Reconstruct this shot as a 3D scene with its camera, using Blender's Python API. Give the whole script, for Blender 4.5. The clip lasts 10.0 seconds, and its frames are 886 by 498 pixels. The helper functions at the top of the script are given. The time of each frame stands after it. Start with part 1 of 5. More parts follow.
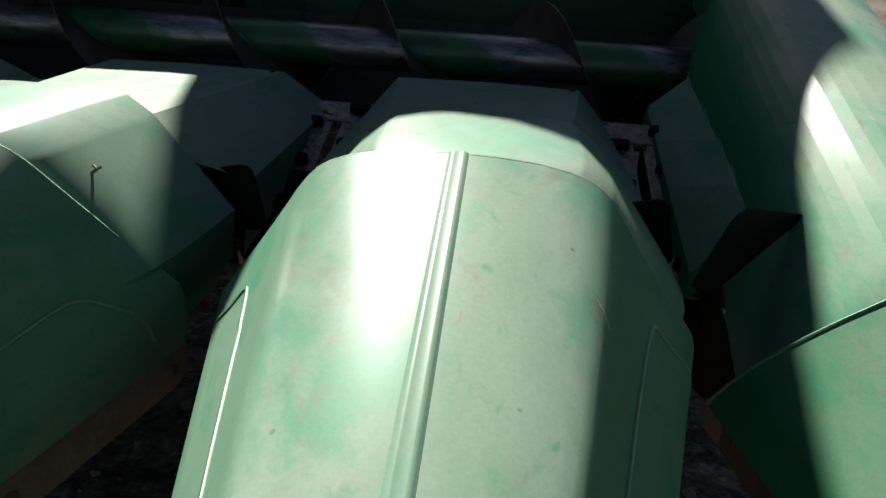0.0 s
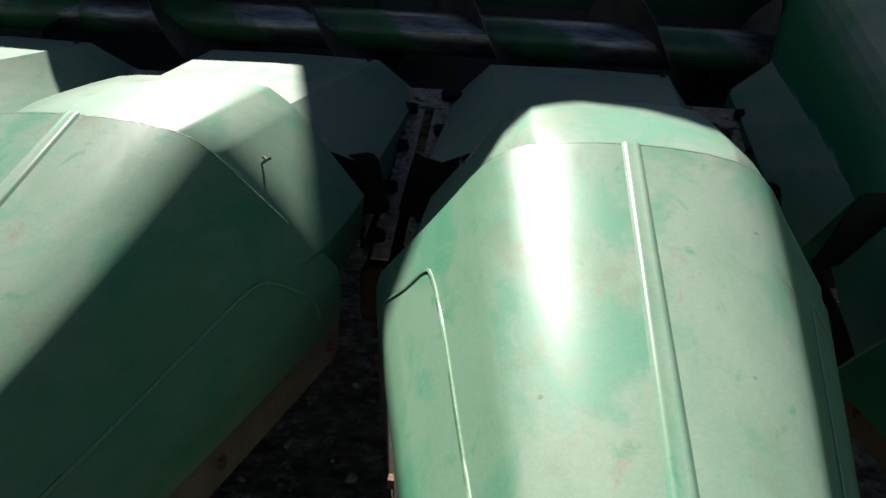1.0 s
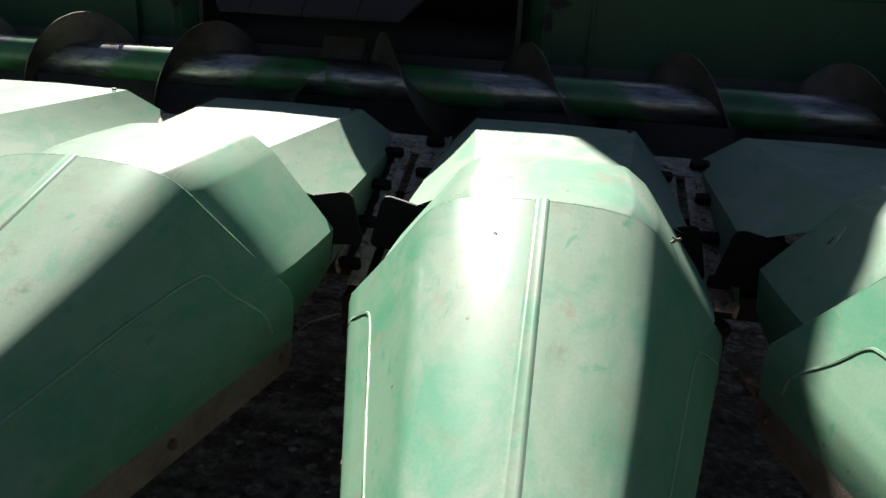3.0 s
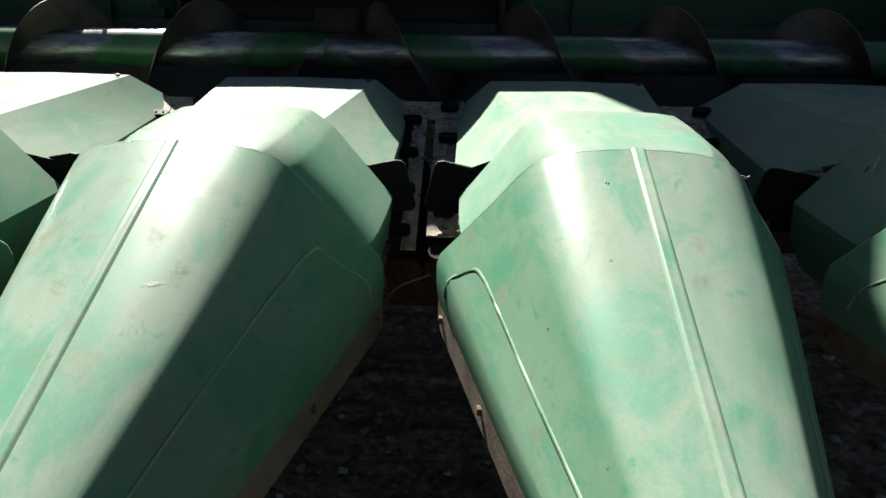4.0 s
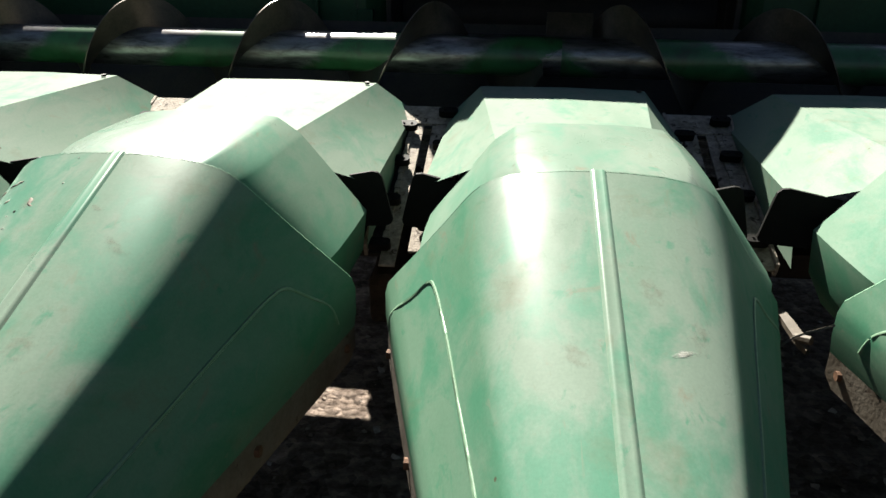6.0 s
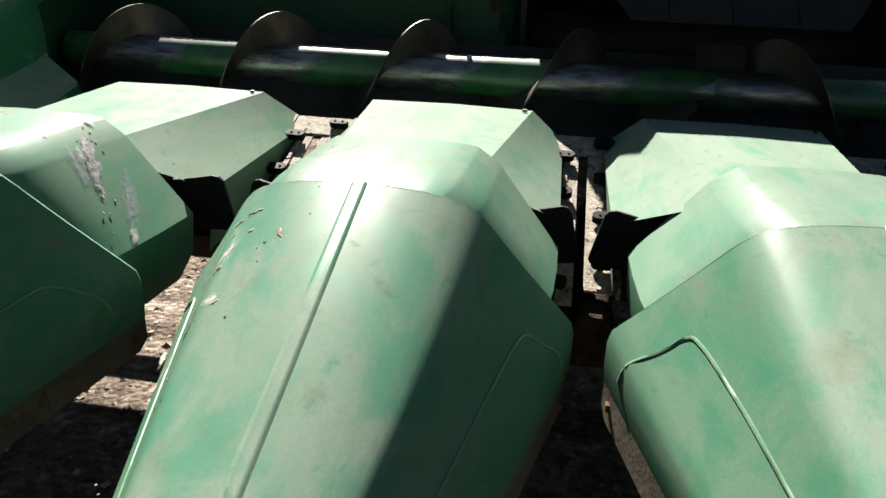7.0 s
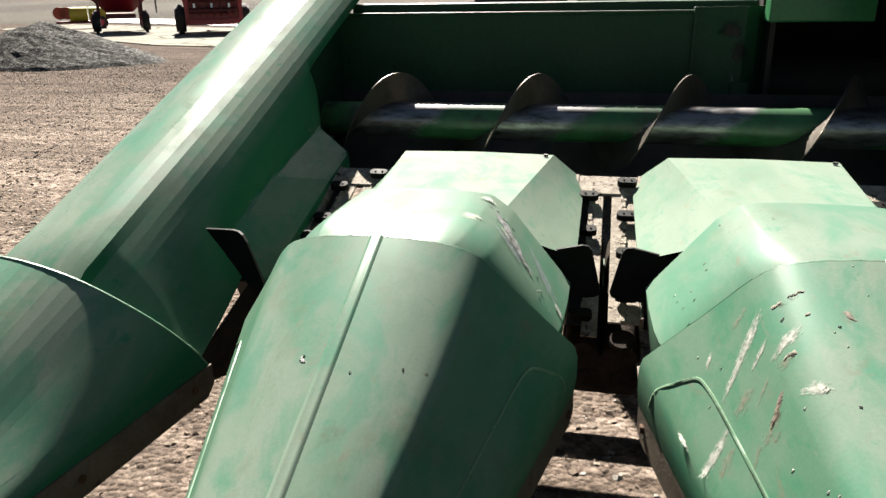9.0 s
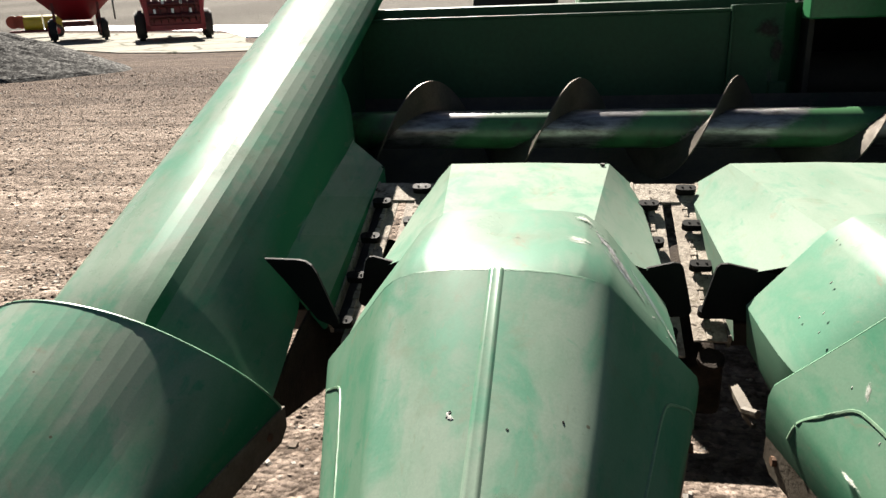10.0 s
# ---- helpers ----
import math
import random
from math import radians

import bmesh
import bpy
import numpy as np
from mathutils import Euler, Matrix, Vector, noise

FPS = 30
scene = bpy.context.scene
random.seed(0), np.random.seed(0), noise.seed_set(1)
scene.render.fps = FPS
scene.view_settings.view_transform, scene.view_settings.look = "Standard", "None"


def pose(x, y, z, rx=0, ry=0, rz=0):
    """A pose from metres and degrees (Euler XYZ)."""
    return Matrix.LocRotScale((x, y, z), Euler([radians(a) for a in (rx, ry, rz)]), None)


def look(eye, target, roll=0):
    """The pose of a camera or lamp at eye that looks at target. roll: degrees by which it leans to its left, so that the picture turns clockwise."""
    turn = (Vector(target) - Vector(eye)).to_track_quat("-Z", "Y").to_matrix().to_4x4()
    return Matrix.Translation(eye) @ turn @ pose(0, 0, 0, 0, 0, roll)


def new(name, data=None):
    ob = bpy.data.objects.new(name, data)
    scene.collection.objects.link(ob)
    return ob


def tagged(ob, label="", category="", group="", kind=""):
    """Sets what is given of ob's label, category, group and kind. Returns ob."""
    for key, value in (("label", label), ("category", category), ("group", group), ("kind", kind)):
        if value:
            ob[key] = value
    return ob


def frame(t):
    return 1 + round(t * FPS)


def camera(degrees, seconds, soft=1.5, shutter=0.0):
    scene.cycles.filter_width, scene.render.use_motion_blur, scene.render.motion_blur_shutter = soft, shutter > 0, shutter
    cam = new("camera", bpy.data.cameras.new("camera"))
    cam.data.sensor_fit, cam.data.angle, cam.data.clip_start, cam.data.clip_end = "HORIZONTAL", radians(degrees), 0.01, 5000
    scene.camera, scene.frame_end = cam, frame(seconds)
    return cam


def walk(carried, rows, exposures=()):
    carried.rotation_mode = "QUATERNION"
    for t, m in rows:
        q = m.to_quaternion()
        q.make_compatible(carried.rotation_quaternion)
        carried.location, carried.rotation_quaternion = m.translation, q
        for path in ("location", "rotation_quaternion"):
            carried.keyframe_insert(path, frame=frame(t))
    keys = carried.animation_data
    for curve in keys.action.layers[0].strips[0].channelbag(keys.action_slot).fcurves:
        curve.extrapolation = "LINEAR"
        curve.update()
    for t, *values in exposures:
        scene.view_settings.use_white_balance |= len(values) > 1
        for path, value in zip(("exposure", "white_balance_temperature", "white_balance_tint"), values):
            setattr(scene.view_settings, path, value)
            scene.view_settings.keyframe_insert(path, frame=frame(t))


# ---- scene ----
cam = camera(62.0, 10.0)
PATH = [
    (0, (1.558, -0.833, 1.19), (1.434, 1.022, 0.453), 3.6),
    (0.5, (1.427, -0.919, 1.217), (1.241, 0.928, 0.473), 1.0),
    (1, (1.366, -0.916, 1.212), (1.205, 0.914, 0.422), 2.8),
    (1.5, (1.285, -0.825, 1.207), (1.17, 0.977, 0.346), 1.0),
    (2, (1.171, -0.835, 1.223), (0.984, 1.003, 0.456), 2.4),
    (2.5, (0.937, -0.999, 1.265), (0.708, 0.864, 0.574), 3.9),
    (2.7, (0.873, -1.058, 1.288), (0.589, 0.799, 0.604), 2.9),
    (3.8, (0.538, -1.144, 1.268), (0.447, 0.697, 0.492), 2.1),
    (4, (0.485, -1.199, 1.284), (0.432, 0.644, 0.509), 0.8),
    (4.5, (0.336, -1.226, 1.311), (0.278, 0.639, 0.59), 1.2),
    (5, (0.154, -1.104, 1.288), (-0.014, 0.735, 0.52), -0.9),
    (5.2, (0.092, -1.085, 1.292), (-0.125, 0.748, 0.524), -0.2),
    (6.3, (-0.202, -1.026, 1.281), (-0.377, 0.805, 0.494), 0.8),
    (6.5, (-0.257, -0.976, 1.285), (-0.454, 0.86, 0.516), -0.1),
    (7, (-0.466, -1.016, 1.282), (-0.734, 0.822, 0.541), 2.5),
    (7.5, (-0.636, -1.111, 1.338), (-0.904, 0.746, 0.646), 2.0),
    (8, (-0.834, -1.04, 1.318), (-1.163, 0.802, 0.61), -0.5),
    (8.5, (-0.975, -1.019, 1.328), (-1.442, 0.79, 0.614), -2.9),
    (9, (-1.168, -1.139, 1.348), (-1.574, 0.707, 0.692), -0.9),
    (9.5, (-1.312, -1.12, 1.371), (-1.678, 0.729, 0.702), -2.1),
    (10, (-1.43, -1.069, 1.371), (-1.751, 0.792, 0.71), -2.2),
]
walk(cam, [(t, look(eye, target, roll)) for t, eye, target, roll in PATH],
     [(0.0, 2.13, 6400, 11), (0.5, 2.17, 6350, 10), (1.0, 2.16, 6350, 10), (1.5, 2.14, 6350, 10), (2.5, 2.58, 6400, 15), (4.5, 2.46, 6450, 12), (5.0, 2.46, 6450, 12.5), (6.5, 2.24, 6500, 10), (7.5, 2.20, 6500, 10), (8.5, 2.28, 6550, 12), (10.0, 2.29, 6600, 13)])


# ---- world, sun ----
SUN_DIR = Vector((-0.26, 0.71, 0.66)).normalized()
world = bpy.data.worlds.new("world")
scene.world = world
world.use_nodes = True
sky = world.node_tree.nodes.new("ShaderNodeTexSky")
sky.sky_type = 'NISHITA'
sky.sun_disc = False
sky.sun_elevation = math.asin(SUN_DIR.z)
sky.sun_rotation = math.atan2(SUN_DIR.x, SUN_DIR.y)
back = world.node_tree.nodes["Background"]
back.inputs["Strength"].default_value = 0.0122
world.node_tree.links.new(sky.outputs["Color"], back.inputs["Color"])
sun = new("sun", bpy.data.lights.new("sun", 'SUN'))
sun.data.energy = 5.0
sun.data.angle = radians(0.53)
sun.data.color = (1.0, 0.955, 0.85)
sun.matrix_world = look(SUN_DIR * 40, (0, 0, 0))


# ---- materials ----
def ramp(nt, stops):
    n = nt.nodes.new("ShaderNodeValToRGB")
    while len(n.color_ramp.elements) < len(stops):
        n.color_ramp.elements.new(0.5)
    for e, (p, c) in zip(n.color_ramp.elements, stops):
        e.position, e.color = p, (*c, 1) if len(c) == 3 else c
    return n


def noise_node(nt, vec, scale, detail=5, rough=0.6, distort=0.0):
    n = nt.nodes.new("ShaderNodeTexNoise")
    n.inputs["Scale"].default_value, n.inputs["Detail"].default_value = scale, detail
    n.inputs["Roughness"].default_value, n.inputs["Distortion"].default_value = rough, distort
    nt.links.new(vec, n.inputs["Vector"])
    return n.outputs["Fac"]


def mix_colour(nt, fac, a, b, mode='MIX'):
    n = nt.nodes.new("ShaderNodeMix")
    n.data_type, n.blend_type = 'RGBA', mode
    for sock, v in ((n.inputs[0], fac), (n.inputs[6], a), (n.inputs[7], b)):
        if isinstance(v, (int, float)):
            sock.default_value = v
        elif isinstance(v, tuple):
            sock.default_value = (*v, 1)
        else:
            nt.links.new(v, sock)
    return n.outputs[2]


def start_material(name):
    m = bpy.data.materials.new(name)
    m.use_nodes = True
    nt = m.node_tree
    b = nt.nodes["Principled BSDF"]
    geo = nt.nodes.new("ShaderNodeNewGeometry")
    return m, nt, b, geo.outputs["Position"]


def stretch(nt, vec, s):
    n = nt.nodes.new("ShaderNodeMapping")
    n.inputs["Scale"].default_value = s
    nt.links.new(vec, n.inputs["Vector"])
    return n.outputs["Vector"]


def add_bump(nt, b, height, strength, distance):
    n = nt.nodes.new("ShaderNodeBump")
    n.inputs["Strength"].default_value, n.inputs["Distance"].default_value = strength, distance
    nt.links.new(height, n.inputs["Height"])
    nt.links.new(n.outputs["Normal"], b.inputs["Normal"])


def surface(name, dark, light, scale=6.0, grain=90.0, rough=(0.4, 0.6), metal=0.0, bump=0.2, dist=0.002, spots=None, spot_scale=14.0, spot_at=0.64, coat=0.0, gloss=0.5):
    """Two-scale mottled surface: broad patches, fine grain, optional spots of another colour."""
    m, nt, b, pos = start_material(name)
    broad, fine = noise_node(nt, pos, scale, 6, 0.65, 0.4), noise_node(nt, pos, grain, 3, 0.6)
    r1 = ramp(nt, [(0.30, dark), (0.70, light)])
    nt.links.new(broad, r1.inputs["Fac"])
    r2 = ramp(nt, [(0.25, (0.72, 0.72, 0.72)), (0.75, (1.12, 1.12, 1.12))])
    nt.links.new(fine, r2.inputs["Fac"])
    col = mix_colour(nt, 0.8, r1.outputs["Color"], r2.outputs["Color"], 'MULTIPLY')
    if spots:
        sp = noise_node(nt, pos, spot_scale, 6, 0.7, 0.6)
        r3 = ramp(nt, [(spot_at, (0, 0, 0)), (spot_at + 0.05, (1, 1, 1))])
        nt.links.new(sp, r3.inputs["Fac"])
        col = mix_colour(nt, r3.outputs["Color"], col, spots)
    nt.links.new(col, b.inputs["Base Color"])
    r4 = ramp(nt, [(0.3, (rough[0],) * 3), (0.7, (rough[1],) * 3)])
    nt.links.new(broad, r4.inputs["Fac"])
    nt.links.new(r4.outputs["Color"], b.inputs["Roughness"])
    b.inputs["Metallic"].default_value = metal
    b.inputs["Specular IOR Level"].default_value = gloss
    b.inputs["Coat Weight"].default_value = coat
    b.inputs["Coat Roughness"].default_value = 0.2
    add_bump(nt, b, fine, bump, dist)
    return m


def faded_plastic(name, pale, fresh, dull, streak=(3.0, 0.9, 3.0), gloss=0.16, rough=(0.26, 0.38), flank=0.75, rub_at=0.46, tilt_at=(0.44, 0.80)):
    """Sun-bleached green moulded plastic: chalky bloom rubbed away in patches and drifts, specks of dirt."""
    m, nt, b, pos = start_material(name)
    oi = nt.nodes.new("ShaderNodeObjectInfo")
    off = nt.nodes.new("ShaderNodeVectorMath")
    off.operation = 'MULTIPLY_ADD'
    comb = nt.nodes.new("ShaderNodeCombineXYZ")
    for k in range(3):
        nt.links.new(oi.outputs["Random"], comb.inputs[k])
    off.inputs[1].default_value = (13, 7, 5)
    nt.links.new(comb.outputs[0], off.inputs[0])
    nt.links.new(pos, off.inputs[2])
    v = off.outputs[0]
    drift = noise_node(nt, stretch(nt, v, streak), 2.2, 5, 0.60, 0.3)
    rub = noise_node(nt, stretch(nt, v, (1.5, 0.8, 1.5)), 6.0, 7, 0.64, 0.35)
    r1 = ramp(nt, [(0.30, dull), (0.55, pale), (0.75, tuple(c * 1.08 for c in pale))])
    nt.links.new(drift, r1.inputs["Fac"])
    r2 = ramp(nt, [(rub_at, (0, 0, 0)), (rub_at + 0.13, (0.58, 0.58, 0.58)), (rub_at + 0.22, (0.74, 0.74, 0.74))])
    nt.links.new(rub, r2.inputs["Fac"])
    # small rubbed spots where the fresh green comes through
    spot = noise_node(nt, stretch(nt, v, (1.3, 0.75, 1.3)), 21.0, 5, 0.62, 0.5)
    r2b = ramp(nt, [(0.60, (0, 0, 0)), (0.70, (0.62, 0.62, 0.62))])
    nt.links.new(spot, r2b.inputs["Fac"])
    worn = mix_colour(nt, 1.0, r2.outputs["Color"], r2b.outputs["Color"], 'LIGHTEN')
    col = mix_colour(nt, worn, r1.outputs["Color"], fresh)
    # sun bleaches the tops; steep flanks turn a darker green with shade painted in
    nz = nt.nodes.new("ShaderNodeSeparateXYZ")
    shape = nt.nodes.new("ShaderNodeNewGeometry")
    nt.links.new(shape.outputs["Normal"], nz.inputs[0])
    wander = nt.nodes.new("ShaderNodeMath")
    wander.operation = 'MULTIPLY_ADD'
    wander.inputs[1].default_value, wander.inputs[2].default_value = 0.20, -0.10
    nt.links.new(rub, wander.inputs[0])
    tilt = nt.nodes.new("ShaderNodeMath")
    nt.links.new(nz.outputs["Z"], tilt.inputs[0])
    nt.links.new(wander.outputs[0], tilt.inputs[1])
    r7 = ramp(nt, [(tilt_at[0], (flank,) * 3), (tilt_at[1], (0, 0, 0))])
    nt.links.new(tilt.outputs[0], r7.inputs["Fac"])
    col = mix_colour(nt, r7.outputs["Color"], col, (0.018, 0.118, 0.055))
    dust = noise_node(nt, v, 7.5, 6, 0.66, 0.3)
    r3 = ramp(nt, [(0.58, (0, 0, 0)), (0.78, (0.55, 0.55, 0.55))])
    nt.links.new(dust, r3.inputs["Fac"])
    col = mix_colour(nt, r3.outputs["Color"], col, (0.115, 0.105, 0.070))
    vor = nt.nodes.new("ShaderNodeTexVoronoi")
    vor.inputs["Scale"].default_value = 16
    nt.links.new(v, vor.inputs["Vector"])
    r4 = ramp(nt, [(0.035, (0.8, 0.8, 0.8)), (0.055, (0, 0, 0))])
    nt.links.new(vor.outputs["Distance"], r4.inputs["Fac"])
    gate = ramp(nt, [(0.55, (0, 0, 0)), (0.6, (1, 1, 1))])
    nt.links.new(noise_node(nt, v, 5.0, 2), gate.inputs["Fac"])
    sp = mix_colour(nt, 1.0, r4.outputs["Color"], gate.outputs["Color"], 'MULTIPLY')
    col = mix_colour(nt, sp, col, (0.06, 0.045, 0.03))
    stain = ramp(nt, [(0.61, (0, 0, 0)), (0.70, (0.5, 0.5, 0.5))])
    nt.links.new(noise_node(nt, stretch(nt, v, (1.6, 1.0, 1.6)), 8.0, 7, 0.7, 0.8), stain.inputs["Fac"])
    col = mix_colour(nt, stain.outputs["Color"], col, (0.150, 0.118, 0.088))
    grain = ramp(nt, [(0.30, (0.93, 0.93, 0.93)), (0.70, (1.05, 1.05, 1.05))])
    nt.links.new(noise_node(nt, v, 230, 3, 0.7), grain.inputs["Fac"])
    col = mix_colour(nt, 1.0, col, grain.outputs["Color"], 'MULTIPLY')
    hair = ramp(nt, [(0.66, (0, 0, 0)), (0.72, (0.45, 0.45, 0.45))])
    nt.links.new(noise_node(nt, stretch(nt, v, (60, 5, 30)), 1.6, 3, 0.55, 0.5), hair.inputs["Fac"])
    col = mix_colour(nt, hair.outputs["Color"], col, (0.125, 0.150, 0.110))
    nt.links.new(col, b.inputs["Base Color"])
    r5 = ramp(nt, [(0.35, (rough[0],) * 3), (0.7, (rough[1],) * 3)])
    nt.links.new(rub, r5.inputs["Fac"])
    # road dust dulls the steep flanks
    dull_at = ramp(nt, [(0.46, (1, 1, 1)), (0.74, (0, 0, 0))])
    nt.links.new(nz.outputs["Z"], dull_at.inputs["Fac"])
    nt.links.new(mix_colour(nt, dull_at.outputs["Color"], r5.outputs["Color"], (0.62, 0.62, 0.62)), b.inputs["Roughness"])
    nt.links.new(mix_colour(nt, dull_at.outputs["Color"], (gloss, gloss, gloss), (0.02, 0.02, 0.02)), b.inputs["Specular IOR Level"])
    add_bump(nt, b, noise_node(nt, v, 55, 4, 0.6), 0.02, 0.001)
    return m


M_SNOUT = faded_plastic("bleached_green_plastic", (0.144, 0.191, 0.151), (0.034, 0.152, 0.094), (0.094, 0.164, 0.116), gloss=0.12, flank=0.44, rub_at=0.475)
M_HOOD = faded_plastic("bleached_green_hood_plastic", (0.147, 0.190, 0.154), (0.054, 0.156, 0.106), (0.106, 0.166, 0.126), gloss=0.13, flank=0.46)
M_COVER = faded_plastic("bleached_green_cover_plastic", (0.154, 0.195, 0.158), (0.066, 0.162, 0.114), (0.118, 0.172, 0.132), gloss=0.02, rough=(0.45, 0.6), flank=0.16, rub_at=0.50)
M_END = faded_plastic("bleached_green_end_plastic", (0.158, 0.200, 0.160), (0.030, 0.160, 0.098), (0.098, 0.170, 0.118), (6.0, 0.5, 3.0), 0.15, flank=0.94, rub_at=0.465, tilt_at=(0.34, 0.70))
M_EDGE = surface("rubbed_green_edge", (0.065, 0.190, 0.105), (0.120, 0.220, 0.140), 20, 120, (0.35, 0.5), 0, 0.1)
M_LINE = surface("rubbed_pale_line", (0.085, 0.168, 0.104), (0.130, 0.200, 0.134), 20, 120, (0.35, 0.5), 0, 0.1, gloss=0.2)
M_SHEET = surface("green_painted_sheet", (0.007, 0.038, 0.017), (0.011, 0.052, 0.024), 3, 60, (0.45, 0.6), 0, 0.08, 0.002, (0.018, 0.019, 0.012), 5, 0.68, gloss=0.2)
M_GREEN = surface("clean_green_paint", (0.008, 0.10, 0.032), (0.014, 0.14, 0.046), 4, 70, (0.3, 0.45), 0, 0.06)
M_TROUGH = surface("dusty_trough_steel", (0.020, 0.017, 0.013), (0.060, 0.050, 0.038), 9, 90, (0.6, 0.8), 0.1, 0.5, 0.003, (0.012, 0.030, 0.015), 6, 0.6)
M_STRIP = surface("worn_steel_strip", (0.060, 0.048, 0.033), (0.14, 0.122, 0.096), 12, 130, (0.6, 0.8), 0.1, 0.4, 0.002, (0.045, 0.032, 0.022), 18, 0.62, gloss=0.3)
M_STEEL = surface("polished_auger_steel", (0.10, 0.095, 0.088), (0.27, 0.26, 0.25), 7, 150, (0.25, 0.5), 0.6, 0.25, 0.001, (0.055, 0.115, 0.066), 2.6, 0.50)
M_FLIGHT = surface("worn_flight_steel", (0.055, 0.047, 0.039), (0.132, 0.11, 0.088), 9, 130, (0.35, 0.55), 0.7, 0.3, 0.001)
M_RUBBER = surface("black_rubber", (0.004, 0.004, 0.004), (0.009, 0.009, 0.008), 10, 160, (0.55, 0.75), 0, 0.2, gloss=0.08)
M_DECK = surface("dusty_deck_steel", (0.13, 0.105, 0.078), (0.36, 0.32, 0.27), 38, 130, (0.7, 0.9), 0.0, 0.9, 0.004, (0.040, 0.028, 0.018), 42, 0.58, gloss=0.2)
M_DARK = surface("greasy_dark_steel", (0.012, 0.011, 0.010), (0.030, 0.026, 0.022), 12, 110, (0.5, 0.7), 0.2, 0.5, 0.002, gloss=0.25)
M_GREY = surface("grey_board", (0.010, 0.010, 0.011), (0.018, 0.018, 0.020), 5, 200, (0.6, 0.7), 0, 0.04, 0.001, (0.006, 0.006, 0.006), 9, 0.68, gloss=0.12)
M_MUD = surface("dried_mud", (0.19, 0.19, 0.175), (0.40, 0.40, 0.385), 60, 160, (0.8, 0.95), 0, 0.5, 0.002, (0.030, 0.028, 0.026), 80, 0.52)
M_MUDDY = surface("brown_dried_mud", (0.055, 0.040, 0.028), (0.17, 0.14, 0.10), 60, 190, (0.8, 0.95), 0, 0.8, 0.003)
M_SCUFF = surface("scuffed_plastic", (0.19, 0.205, 0.175), (0.33, 0.34, 0.30), 70, 190, (0.7, 0.9), 0, 0.05, gloss=0.2)
M_TANDIRT = surface("tan_dirt", (0.120, 0.115, 0.085), (0.22, 0.20, 0.155), 50, 180, (0.8, 0.95), 0, 0.6, 0.003)
M_ROSY = surface("rusty_tint", (0.10, 0.085, 0.062), (0.13, 0.100, 0.075), 50, 180, (0.7, 0.9), 0, 0.3)
M_MUDDYDARK = surface("mud_caked_dark_steel", (0.012, 0.009, 0.007), (0.045, 0.034, 0.026), 22, 120, (0.8, 0.95), 0, 0.8, 0.005, gloss=0.1)
M_RUST = surface("rusty_bolt", (0.055, 0.025, 0.011), (0.132, 0.066, 0.033), 40, 150, (0.6, 0.8), 0.4, 0.5)
M_RED = surface("red_machine_paint", (0.20, 0.006, 0.014), (0.26, 0.011, 0.020), 2, 30, (0.35, 0.5), 0, 0.05)
# darker copy of the red, with the shade put into its colour
M_REDDARK = surface("shadowed_red_parts", (0.07, 0.010, 0.012), (0.12, 0.018, 0.018), 3, 30, (0.5, 0.7), 0.2, 0.1)
M_ORANGE = surface("orange_red_paint", (0.215, 0.026, 0.009), (0.257, 0.039, 0.013), 2, 30, (0.4, 0.5), 0, 0.05)
M_YELLOW = surface("yellow_tank_plastic", (0.266, 0.249, 0.013), (0.322, 0.300, 0.026), 2, 30, (0.35, 0.5), 0, 0.05)
M_TYRE = surface("dusty_tyre", (0.011, 0.011, 0.011), (0.033, 0.03, 0.028), 4, 40, (0.8, 0.95), 0, 0.3, 0.004)
M_WHITE = surface("white_sheeting", (0.70, 0.72, 0.74), (0.85, 0.86, 0.87), 1.2, 12, (0.5, 0.7), 0, 0.1)
M_CAB = surface("combine_green_paint", (0.02, 0.12, 0.04), (0.03, 0.17, 0.06), 2, 40, (0.35, 0.5), 0, 0.05)
M_GLASSY = surface("dark_cab_glass", (0.01, 0.012, 0.012), (0.015, 0.018, 0.018), 2, 40, (0.08, 0.12), 0, 0.0)


